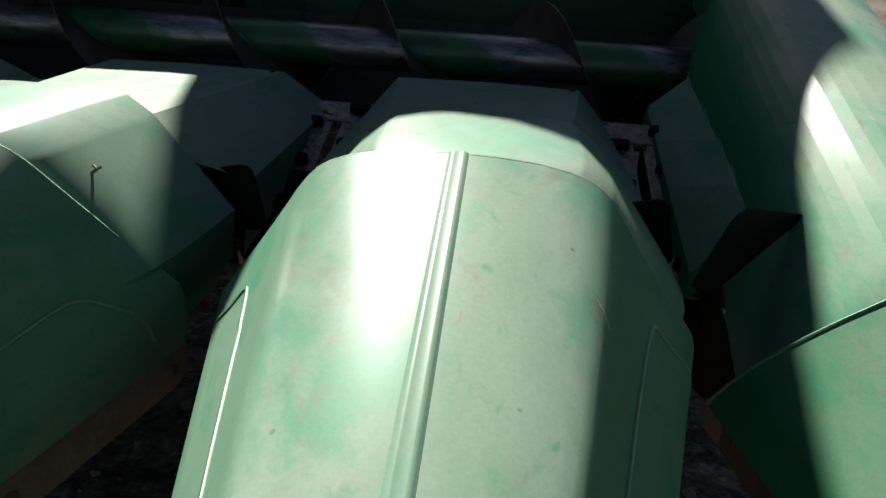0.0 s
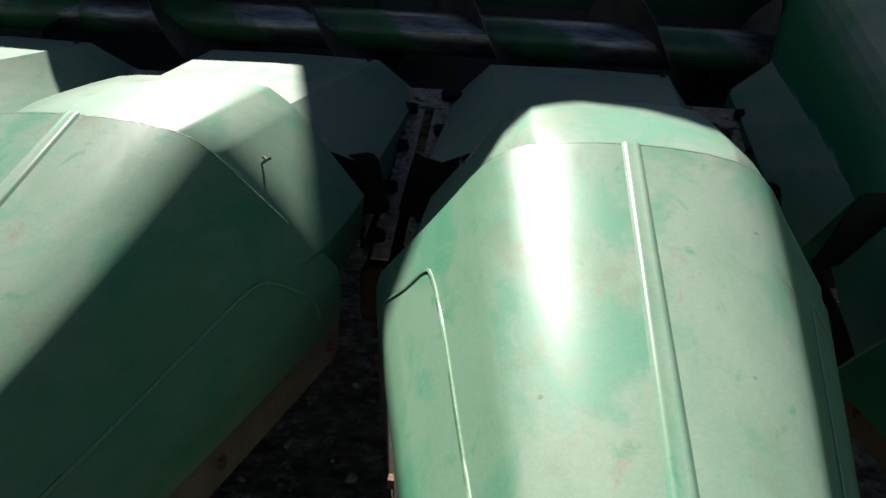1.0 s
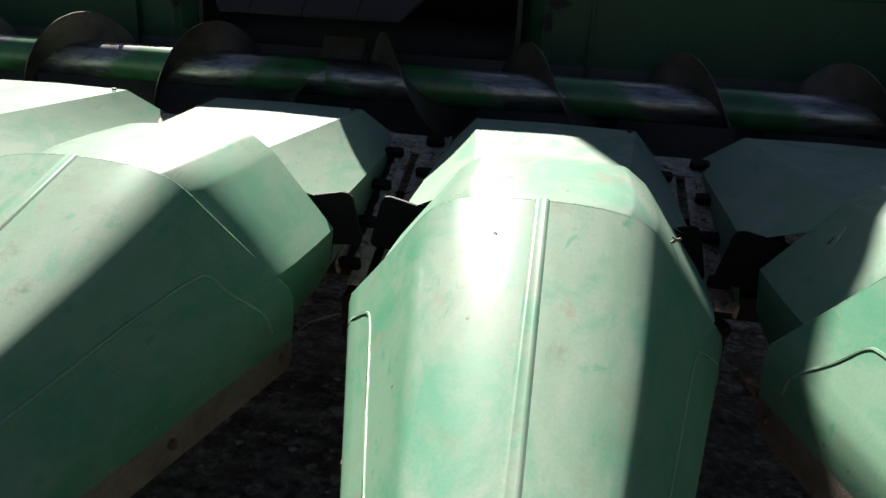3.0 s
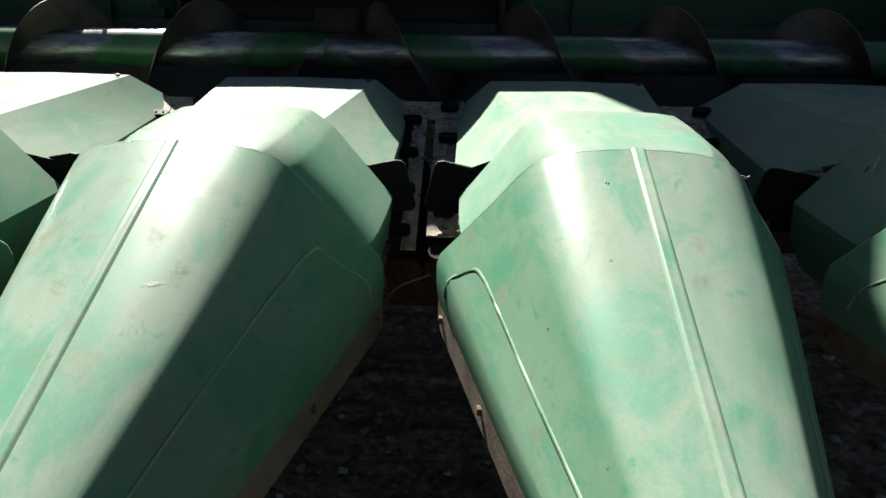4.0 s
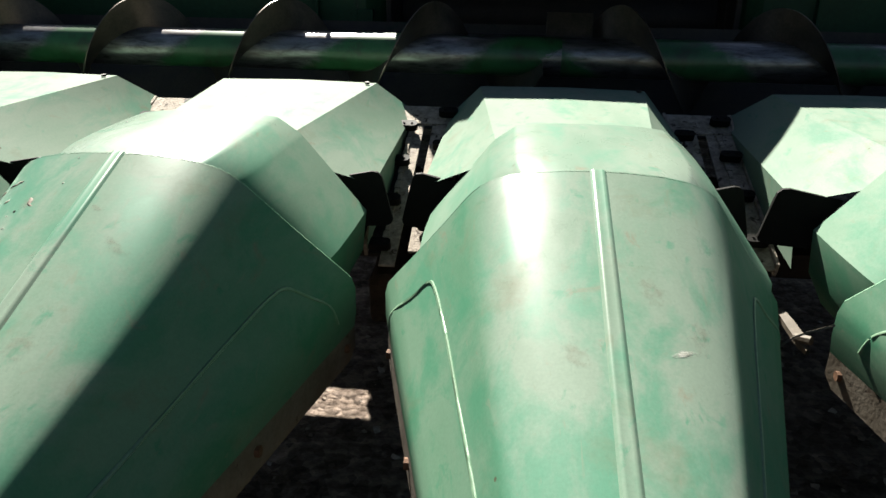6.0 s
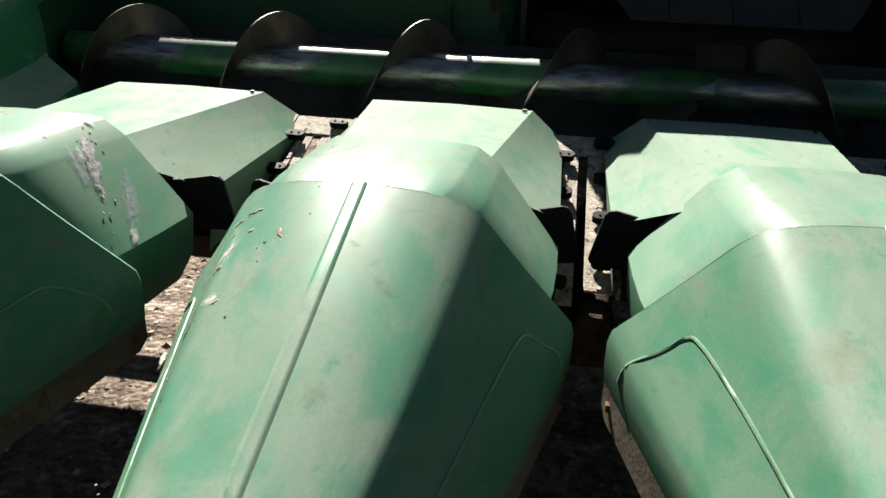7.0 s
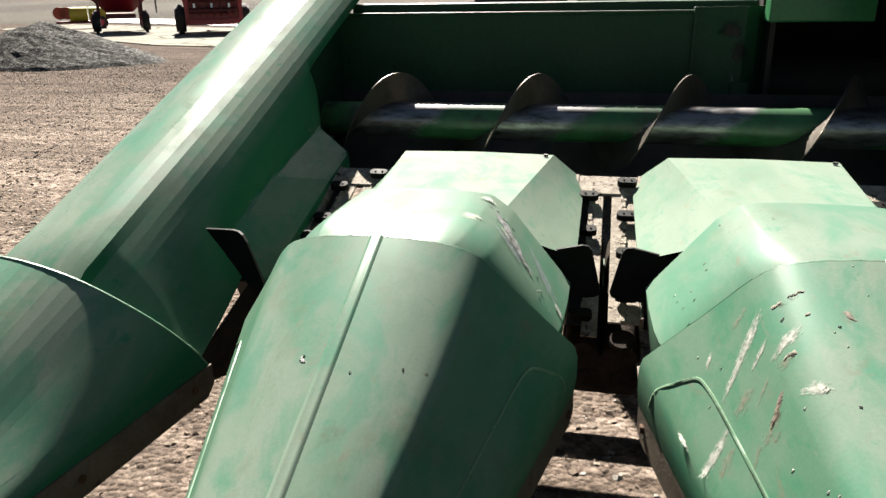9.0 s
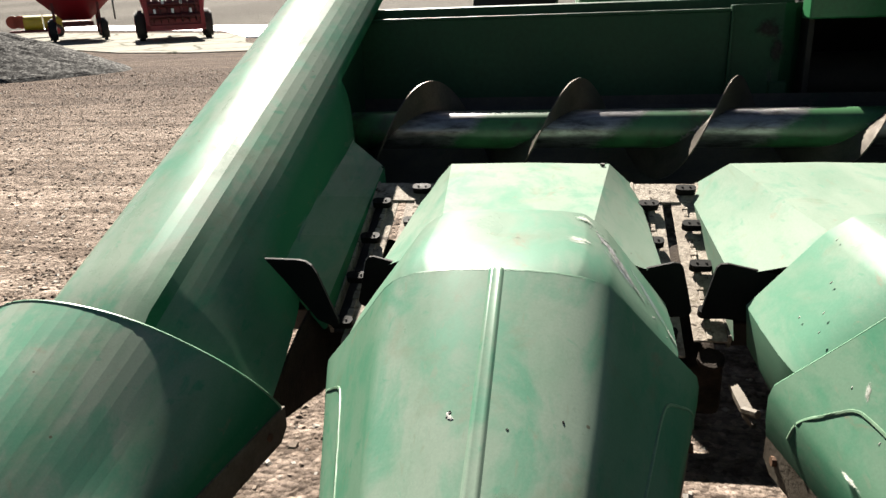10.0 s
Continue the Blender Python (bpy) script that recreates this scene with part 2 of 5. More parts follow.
def rubbed_mark(name, dark, light, cover, streak=(5.0, 1.2), solid=0.85, soft=0.20):
    """A thin broken film of dirt or scuff: u across and v along the mark, solid in the middle and frayed to the sides."""
    m, nt, b, pos = start_material(name)
    uv = nt.nodes.new("ShaderNodeUVMap")
    sep = nt.nodes.new("ShaderNodeSeparateXYZ")
    nt.links.new(uv.outputs["UV"], sep.inputs[0])
    r = ramp(nt, [(0.30, dark), (0.70, light)])
    nt.links.new(noise_node(nt, pos, 120, 4, 0.6), r.inputs["Fac"])
    nt.links.new(r.outputs["Color"], b.inputs["Base Color"])
    b.inputs["Roughness"].default_value, b.inputs["Specular IOR Level"].default_value = 0.8, 0.2
    terms = [noise_node(nt, stretch(nt, uv.outputs["UV"], (streak[0], streak[1], 1)), 1.0, 4, 0.62, 0.6), noise_node(nt, pos, 95, 4, 0.66)]
    for out in (sep.outputs["X"], sep.outputs["Y"]):
        f = ramp(nt, [(0.0, (0, 0, 0)), (0.30, (0.8, 0.8, 0.8)), (0.5, (1, 1, 1)), (0.70, (0.8, 0.8, 0.8)), (1.0, (0, 0, 0))])
        nt.links.new(out, f.inputs["Fac"])
        terms.append(f.outputs["Color"])
    total = terms[0]
    for t, k in zip(terms[1:], (0.9, 0.42, 0.42)):
        n = nt.nodes.new("ShaderNodeMath")
        n.operation = 'MULTIPLY_ADD'
        n.inputs[1].default_value = k
        nt.links.new(t, n.inputs[0])
        nt.links.new(total, n.inputs[2])
        total = n.outputs[0]
    gate = nt.nodes.new("ShaderNodeMapRange")
    gate.inputs["From Min"].default_value, gate.inputs["From Max"].default_value = 1.98 - cover, 1.98 - cover + soft
    nt.links.new(total, gate.inputs["Value"])
    gate.inputs["To Max"].default_value = solid
    nt.links.new(gate.outputs["Result"], b.inputs["Alpha"])
    return m


M_FILM_WHITE = rubbed_mark("white_scuff_film", (0.18, 0.19, 0.16), (0.44, 0.45, 0.41), 0.58, (6.0, 1.6), 0.88, 0.34)
M_FILM_TAN = rubbed_mark("tan_dirt_film", (0.13, 0.115, 0.08), (0.27, 0.25, 0.19), 0.42, (7.0, 1.8), 0.66, 0.40)
M_FILM_ROSY = rubbed_mark("rusty_film", (0.150, 0.112, 0.084), (0.165, 0.135, 0.102), 0.46, (2.0, 2.0), 0.34, 0.5)
M_FILM_GREY = rubbed_mark("grey_splash_film", (0.012, 0.012, 0.014), (0.36, 0.36, 0.36), 0.66, (3.0, 5.0), 0.95, 0.22)
M_FILM_HAZE = rubbed_mark("hazy_smear_film", (0.20, 0.205, 0.24), (0.32, 0.325, 0.37), 0.62, (4.0, 0.8), 0.62, 0.6)
M_FILM_RUST = rubbed_mark("dark_rust_film", (0.016, 0.012, 0.012), (0.040, 0.026, 0.024), 0.60, (3.0, 2.0), 0.85, 0.3)
M_FILM_MUD = rubbed_mark("brown_mud_film", (0.018, 0.014, 0.010), (0.13, 0.106, 0.078), 0.34, (3.0, 3.0), 0.8, 0.3)


def cells(nt, vec, scale, stops):
    """Single stones as cells, each with a tone of its own from the stops."""
    v = nt.nodes.new("ShaderNodeTexVoronoi")
    v.inputs["Scale"].default_value = scale
    nt.links.new(vec, v.inputs["Vector"])
    r = ramp(nt, stops)
    nt.links.new(v.outputs["Color"], r.inputs["Fac"])
    return r.outputs["Color"], v.outputs["Distance"]


def heap_gravel():
    """Grey crushed stone, each stone with its own tone."""
    m, nt, b, pos = start_material("grey_gravel")
    tones, gap = cells(nt, pos, 24.0, [(0.15, (0.008, 0.008, 0.008)), (0.5, (0.034, 0.033, 0.032)), (0.85, (0.125, 0.123, 0.118))])
    r2 = ramp(nt, [(0.3, (0.75, 0.75, 0.75)), (0.7, (1.3, 1.3, 1.28))])
    nt.links.new(noise_node(nt, pos, 3.0, 6, 0.7), r2.inputs["Fac"])
    col = mix_colour(nt, 1.0, tones, r2.outputs["Color"], 'MULTIPLY')
    nt.links.new(col, b.inputs["Base Color"])
    b.inputs["Roughness"].default_value, b.inputs["Specular IOR Level"].default_value = 0.95, 0.06
    add_bump(nt, b, gap, 0.6, -0.012)
    return m


def gravel_ground():
    """Packed gravel yard near by, brown earth tracks farther on, pale ploughed field in the distance."""
    m, nt, b, pos = start_material("gravel_ground")
    broad = noise_node(nt, stretch(nt, pos, (0.16, 1.0, 1)), 1.5, 8, 0.70, 0.6)
    tracks = noise_node(nt, stretch(nt, pos, (0.35, 2.6, 1)), 2.4, 7, 0.72, 0.4)
    fine = noise_node(nt, pos, 16, 9, 0.82)
    near_c = ramp(nt, [(0.30, (0.098, 0.077, 0.064)), (0.50, (0.186, 0.152, 0.128)), (0.70, (0.262, 0.219, 0.187))])
    nt.links.new(broad, near_c.inputs["Fac"])
    far_c = ramp(nt, [(0.32, (0.032, 0.023, 0.018)), (0.52, (0.078, 0.058, 0.046)), (0.72, (0.122, 0.097, 0.078))])
    nt.links.new(broad, far_c.inputs["Fac"])
    sep = nt.nodes.new("ShaderNodeSeparateXYZ")
    nt.links.new(pos, sep.inputs[0])

    def beyond(a, c):
        n = nt.nodes.new("ShaderNodeMapRange")
        n.inputs["From Min"].default_value, n.inputs["From Max"].default_value = a, c
        nt.links.new(sep.outputs["Y"], n.inputs["Value"])
        return n.outputs["Result"]
    col = mix_colour(nt, beyond(4.0, 11.0), near_c.outputs["Color"], far_c.outputs["Color"])
    big, gap = cells(nt, pos, 19.0, [(0.12, (0.30, 0.28, 0.26)), (0.3, (0.85, 0.84, 0.83)), (0.7, (1.1, 1.1, 1.1)), (0.9, (1.75, 1.75, 1.78))])
    small, gap2 = cells(nt, pos, 44.0, [(0.15, (0.45, 0.43, 0.42)), (0.85, (1.55, 1.53, 1.5))])
    r3 = ramp(nt, [(0.34, (0.40, 0.38, 0.36)), (0.60, (1.25, 1.25, 1.25))])
    nt.links.new(fine, r3.inputs["Fac"])
    r5 = ramp(nt, [(0.38, (0.52, 0.49, 0.47)), (0.58, (1.12, 1.12, 1.12))])
    nt.links.new(tracks, r5.inputs["Fac"])
    for layer, k in ((big, 0.5), (small, 0.6), (r3.outputs["Color"], 1.0), (r5.outputs["Color"], 1.0)):
        col = mix_colour(nt, k, col, layer, 'MULTIPLY')
    rows = nt.nodes.new("ShaderNodeTexWave")
    rows.inputs["Scale"].default_value, rows.inputs["Distortion"].default_value = 0.05, 1.5
    nt.links.new(stretch(nt, pos, (0.2, 1, 0)), rows.inputs["Vector"])
    r4 = ramp(nt, [(0.2, (0.049, 0.044, 0.037)), (0.8, (0.068, 0.062, 0.053))])
    nt.links.new(rows.outputs["Fac"], r4.inputs["Fac"])
    col = mix_colour(nt, beyond(36, 40), col, r4.outputs["Color"])
    nt.links.new(col, b.inputs["Base Color"])
    b.inputs["Roughness"].default_value, b.inputs["Specular IOR Level"].default_value = 0.95, 0.06
    hsum = nt.nodes.new("ShaderNodeMath")
    hsum.operation = 'SUBTRACT'
    nt.links.new(fine, hsum.inputs[0])
    nt.links.new(gap2, hsum.inputs[1])
    add_bump(nt, b, hsum.outputs[0], 0.9, 0.02)
    return m


def loose_stone():
    """Stones that each have a tone of their own."""
    m, nt, b, pos = start_material("mixed_gravel_stone")
    geo = nt.nodes.new("ShaderNodeNewGeometry")
    r = ramp(nt, [(0.05, (0.085, 0.066, 0.053)), (0.4, (0.150, 0.118, 0.094)), (0.75, (0.23, 0.19, 0.157)), (0.97, (0.36, 0.34, 0.31))])
    nt.links.new(geo.outputs["Random Per Island"], r.inputs["Fac"])
    g = ramp(nt, [(0.3, (0.7, 0.7, 0.7)), (0.7, (1.2, 1.2, 1.2))])
    nt.links.new(noise_node(nt, pos, 150, 4), g.inputs["Fac"])
    nt.links.new(mix_colour(nt, 1.0, r.outputs["Color"], g.outputs["Color"], 'MULTIPLY'), b.inputs["Base Color"])
    b.inputs["Roughness"].default_value, b.inputs["Specular IOR Level"].default_value = 0.95, 0.06
    return m


def auger_paint(pitch, top_left, top_right):
    """Auger tube: bare polished steel where the crop rubs ahead of each flight, old green paint on the rest of the turn."""
    m, nt, b, pos = start_material("half_polished_auger_tube")
    co = nt.nodes.new("ShaderNodeTexCoord")
    sep = nt.nodes.new("ShaderNodeSeparateXYZ")
    nt.links.new(co.outputs["Object"], sep.inputs[0])

    def calc(op, x, y=None, z=None):
        n = nt.nodes.new("ShaderNodeMath")
        n.operation = op
        for k, v in enumerate((x, y, z)):
            if isinstance(v, (int, float)):
                n.inputs[k].default_value = v
            elif v is not None:
                nt.links.new(v, n.inputs[k])
        return n.outputs[0]
    turn = calc('ARCTAN2', calc('MULTIPLY', sep.outputs["Y"], -1.0), sep.outputs["Z"])
    side = calc('GREATER_THAN', sep.outputs["X"], 0.0)
    top = calc('MULTIPLY_ADD', side, top_right - top_left, top_left)
    flight = calc('MULTIPLY_ADD', turn, pitch / (2 * math.pi), top)
    share = calc('FRACT', calc('DIVIDE', calc('SUBTRACT', flight, calc('ABSOLUTE', sep.outputs["X"])), pitch))
    ragged = calc('MULTIPLY_ADD', noise_node(nt, stretch(nt, pos, (4, 9, 9)), 3.0, 6, 0.7, 0.5), 0.34, -0.17)
    k = ramp(nt, [(0.46, (1, 1, 1)), (0.56, (0, 0, 0)), (0.985, (0, 0, 0)), (1.0, (1, 1, 1))])
    nt.links.new(calc('ADD', share, ragged), k.inputs["Fac"])
    bare = k.outputs["Color"]
    steel = ramp(nt, [(0.32, (0.055, 0.050, 0.046)), (0.50, (0.19, 0.185, 0.185)), (0.75, (0.34, 0.335, 0.335))])
    nt.links.new(noise_node(nt, stretch(nt, pos, (3, 14, 14)), 4.0, 7, 0.7, 0.4), steel.inputs["Fac"])
    paint = ramp(nt, [(0.34, (0.024, 0.030, 0.016)), (0.50, (0.020, 0.085, 0.030)), (0.75, (0.040, 0.120, 0.050))])
    nt.links.new(noise_node(nt, pos, 9.0, 6, 0.7, 0.3), paint.inputs["Fac"])
    nt.links.new(mix_colour(nt, bare, paint.outputs["Color"], steel.outputs["Color"]), b.inputs["Base Color"])
    nt.links.new(calc('MULTIPLY', bare, 0.85), b.inputs["Metallic"])
    b.inputs["Roughness"].default_value = 0.36
    add_bump(nt, b, noise_node(nt, stretch(nt, pos, (6, 60, 60)), 3.0, 3, 0.6), 0.08, 0.001)
    return m


AUGER_PITCH, AUGER_LEFT, AUGER_RIGHT = 0.49, 1.393, 1.163
M_TUBE = auger_paint(AUGER_PITCH, AUGER_LEFT, AUGER_RIGHT)
def cracked_slab():
    """Pale worn concrete broken by dark grown-over cracks."""
    m, nt, b, pos = start_material("cracked_pale_concrete")
    tone = ramp(nt, [(0.30, (0.125, 0.118, 0.096)), (0.70, (0.215, 0.205, 0.176))])
    nt.links.new(noise_node(nt, pos, 1.3, 7, 0.7), tone.inputs["Fac"])
    warp = nt.nodes.new("ShaderNodeVectorMath")
    warp.operation = 'MULTIPLY_ADD'
    warp.inputs[1].default_value = (0.5, 0.5, 0)
    wn = nt.nodes.new("ShaderNodeTexNoise")
    wn.inputs["Scale"].default_value = 1.1
    nt.links.new(pos, wn.inputs["Vector"])
    nt.links.new(wn.outputs["Color"], warp.inputs[0])
    nt.links.new(stretch(nt, pos, (1, 1, 0)), warp.inputs[2])
    v = nt.nodes.new("ShaderNodeTexVoronoi")
    v.feature = 'DISTANCE_TO_EDGE'
    v.inputs["Scale"].default_value = 0.42
    nt.links.new(warp.outputs[0], v.inputs["Vector"])
    k = ramp(nt, [(0.012, (1, 1, 1)), (0.035, (0, 0, 0))])
    nt.links.new(v.outputs["Distance"], k.inputs["Fac"])
    nt.links.new(mix_colour(nt, k.outputs["Color"], tone.outputs["Color"], (0.045, 0.048, 0.030)), b.inputs["Base Color"])
    b.inputs["Roughness"].default_value, b.inputs["Specular IOR Level"].default_value = 0.9, 0.06
    return m


M_APRON = cracked_slab()
M_STONE = loose_stone()
M_PILE = heap_gravel()
M_GROUND = gravel_ground()


# ---- mesh helpers ----
def finish(name, bm, material, parent=None, label="", smooth=None):
    me = bpy.data.meshes.new(name)
    bmesh.ops.recalc_face_normals(bm, faces=bm.faces[:])
    if smooth is not None:
        for f in bm.faces:
            f.smooth = True
        for e in bm.edges:
            if len(e.link_faces) == 2 and e.calc_face_angle(0) > radians(smooth):
                e.smooth = False
    bm.to_mesh(me)
    bm.free()
    me.materials.append(material)
    ob = new(name, me)
    if parent is not None:
        ob.parent = parent
    if label:
        tagged(ob, label)
    return ob


def part(name, bm, material, parent, label="", smooth=None):
    return finish(name, bm, material, parent, label, smooth)


def thing(name, loc, label, category, group="", rot=(0, 0, 0)):
    ob = new(name)
    ob.empty_display_size = 0.1
    ob.location, ob.rotation_euler = loc, rot
    return tagged(ob, label, category, group)


def box(bm, lo, hi, bevel=0.0, m=None):
    r = bmesh.ops.create_cube(bm, size=1.0)
    vs = r["verts"]
    c = [(a + b) / 2 for a, b in zip(lo, hi)]
    d = [b - a for a, b in zip(lo, hi)]
    for v in vs:
        v.co = Vector([c[k] + v.co[k] * d[k] for k in range(3)])
    if bevel:
        es = list({e for v in vs for e in v.link_edges})
        vs = bmesh.ops.bevel(bm, geom=es, offset=bevel, segments=2, affect='EDGES', profile=0.5)["verts"]
    if m is not None:
        bmesh.ops.transform(bm, matrix=m, verts=list(set(vs)))
    return bm


def loft(bm, sections, closed=False):
    """Joins rows of points into a skin."""
    rows = [[bm.verts.new(p) for p in s] for s in sections]
    n = len(rows[0])
    for a, b in zip(rows, rows[1:]):
        for k in range(n if closed else n - 1):
            bm.faces.new((a[k], a[(k + 1) % n], b[(k + 1) % n], b[k]))
    return rows


def thicken(bm, t):
    bmesh.ops.recalc_face_normals(bm, faces=bm.faces[:])
    bmesh.ops.solidify(bm, geom=bm.faces[:] + bm.edges[:] + bm.verts[:], thickness=t)


def tube_along(bm, pts, r, sides=6):
    """A round bar through the points."""
    pts = [Vector(p) for p in pts]
    rows = []
    for i, p in enumerate(pts):
        d = (pts[min(i + 1, len(pts) - 1)] - pts[max(i - 1, 0)]).normalized()
        up = Vector((0, 0, 1)) if abs(d.z) < 0.9 else Vector((1, 0, 0))
        a = d.cross(up).normalized()
        c = a.cross(d)
        rows.append([p + r * (math.cos(2 * math.pi * k / sides) * a + math.sin(2 * math.pi * k / sides) * c) for k in range(sides)])
    vs = loft(bm, rows, True)
    bm.faces.new(vs[0]), bm.faces.new(vs[-1])
    return bm


def disc_bar(bm, centre, axis, r, length, sides=12, r2=None):
    """A short bar with its ends closed, along an axis letter or vector."""
    ax = Vector({"x": (1, 0, 0), "y": (0, 1, 0), "z": (0, 0, 1)}[axis]) if isinstance(axis, str) else Vector(axis).normalized()
    m = Matrix.Translation(centre) @ ax.to_track_quat('Z', 'Y').to_matrix().to_4x4()
    bmesh.ops.create_cone(bm, cap_ends=True, segments=sides, radius1=r, radius2=r if r2 is None else r2, depth=length, matrix=m)
    return bm


def interp(table, x):
    for (a, fa), (b, fb) in zip(table, table[1:]):
        if x <= b:
            k = max(0.0, (x - a) / (b - a))
            return fa + (fb - fa) * k
    return table[-1][1]


ROW = 0.762


def rounded(pts, times=2):
    """The same line with its corners cut off."""
    for _ in range(times):
        cut = [pts[0]]
        for a, b in zip(pts, pts[1:]):
            cut += [tuple(0.75 * p + 0.25 * q for p, q in zip(a, b)), tuple(0.25 * p + 0.75 * q for p, q in zip(a, b))]
        pts = cut + [pts[-1]]
    return pts


def finer(pts, step):
    """The same outline, rounded off and cut into short even strips."""
    pts = rounded(pts)
    n = max(2, round(sum(math.dist(a, b) for a, b in zip(pts, pts[1:])) / step))
    lens = [0.0]
    for a, b in zip(pts, pts[1:]):
        lens.append(lens[-1] + math.dist(a, b))
    out = []
    for i in range(n + 1):
        d = lens[-1] * i / n
        out.append(tuple(interp(list(zip(lens, (p[k] for p in pts))), d) for k in range(len(pts[0]))))
    return out


# ---- ground ----
def ground_height(x, y):
    hill = max(0.0, y - 42.0)
    return 0.012 * hill + 0.00012 * hill * hill if hill < 400 else 0.012 * hill + 19.2


def build_ground():
    bm = bmesh.new()
    ys = [-3000, -300, -40, -8, -3, -1, 0, 1, 2, 3, 5, 8, 12, 18, 25, 32, 38, 42, 48, 60, 80, 120, 180, 260, 400, 442]
    xs = [-3000, -600, -200, -80, -40, -20, -10, -5, -3, -1, 1, 3, 8, 20, 80, 600, 3000]
    ys += [3000]
    rows = [[(x, y, min(ground_height(x, y), 24.0)) for x in xs] for y in ys]
    loft(bm, rows)
    return tagged(finish("ground", bm, M_GROUND, smooth=60), "packed brown gravel yard running out to a pale ploughed field", "ground", kind="structure")


build_ground()


# ---- snouts ----
PROFILE = [(0, 0), (0.15, 0.004), (0.30, 0.016), (0.42, 0.038), (0.50, 0.066), (0.55, 0.096), (0.59, 0.134), (0.63, 0.184), (0.67, 0.242), (0.72, 0.314),
           (0.78, 0.400), (0.86, 0.514), (0.94, 0.630), (0.985, 0.70), (1.0, 0.76), (1.0, 0.88), (0.985, 1.0)]


CREASED = [(0, 0), (0.15, 0.006), (0.30, 0.023), (0.42, 0.048), (0.52, 0.080), (0.58, 0.104), (0.62, 0.130), (0.65, 0.167), (0.68, 0.215), (0.72, 0.280),
           (0.78, 0.376), (0.86, 0.504), (0.94, 0.632), (0.985, 0.70), (1.0, 0.76), (1.0, 0.88), (0.985, 1.0)]


def profile(u):
    """The snout's half section, softly rounded at the rear edge and creased farther forward."""
    k = min(1.0, max(0.0, u / 0.32))
    return [(fx + (gx - fx) * k, fz + (gz - fz) * k) for (fx, fz), (gx, gz) in zip(PROFILE, CREASED)]


def snout_point(u, fx, fz, inset=0.0):
    """A point of the snout's skin: u metres ahead of the rear edge, fx across, fz down."""
    y = -u + 0.115 * min(1.0, fz / 0.71) * max(0.0, 1 - u / 0.9)
    w = max(0.012, 0.309 + 0.26 * y)
    ridge = -0.36 * u - 0.25 * max(0.0, u - 0.9) ** 2
    low = min(-0.362 + 0.05 * y, ridge - 0.03)
    return Vector((fx * (w - inset), y, ridge + (low - ridge) * fz - inset * (1 - fz)))


def snout_rows(inset):
    us = (0, 0.03, 0.08, 0.15, 0.24, 0.34, 0.46, 0.58, 0.70, 0.82, 0.92, 1.0, 1.05)
    out = []
    for u in us:
        half = profile(u)
        out.append([snout_point(u, a, b, inset) for a, b in [(-a, b) for a, b in reversed(half[1:])] + half])
    return out


def snout_xy(x, y, h=0.0):
    """A point of the snout's skin over the plan, raised by h."""
    def at(x, y):
        u = -y
        for _ in range(4):
            fx = min(0.98, abs(x) / max(0.02, 0.309 + 0.26 * y))
            u = -y + 0.115 * min(1.0, interp(profile(u), fx) / 0.71) * max(0.0, 1 - u / 0.9)
        p = snout_point(u, fx, interp(profile(u), fx))
        return Vector((x, y, p.z))
    p = at(x, y)
    n = (at(x + 0.004, y) - p).cross(at(x, y + 0.004) - p).normalized()
    return p + n * h


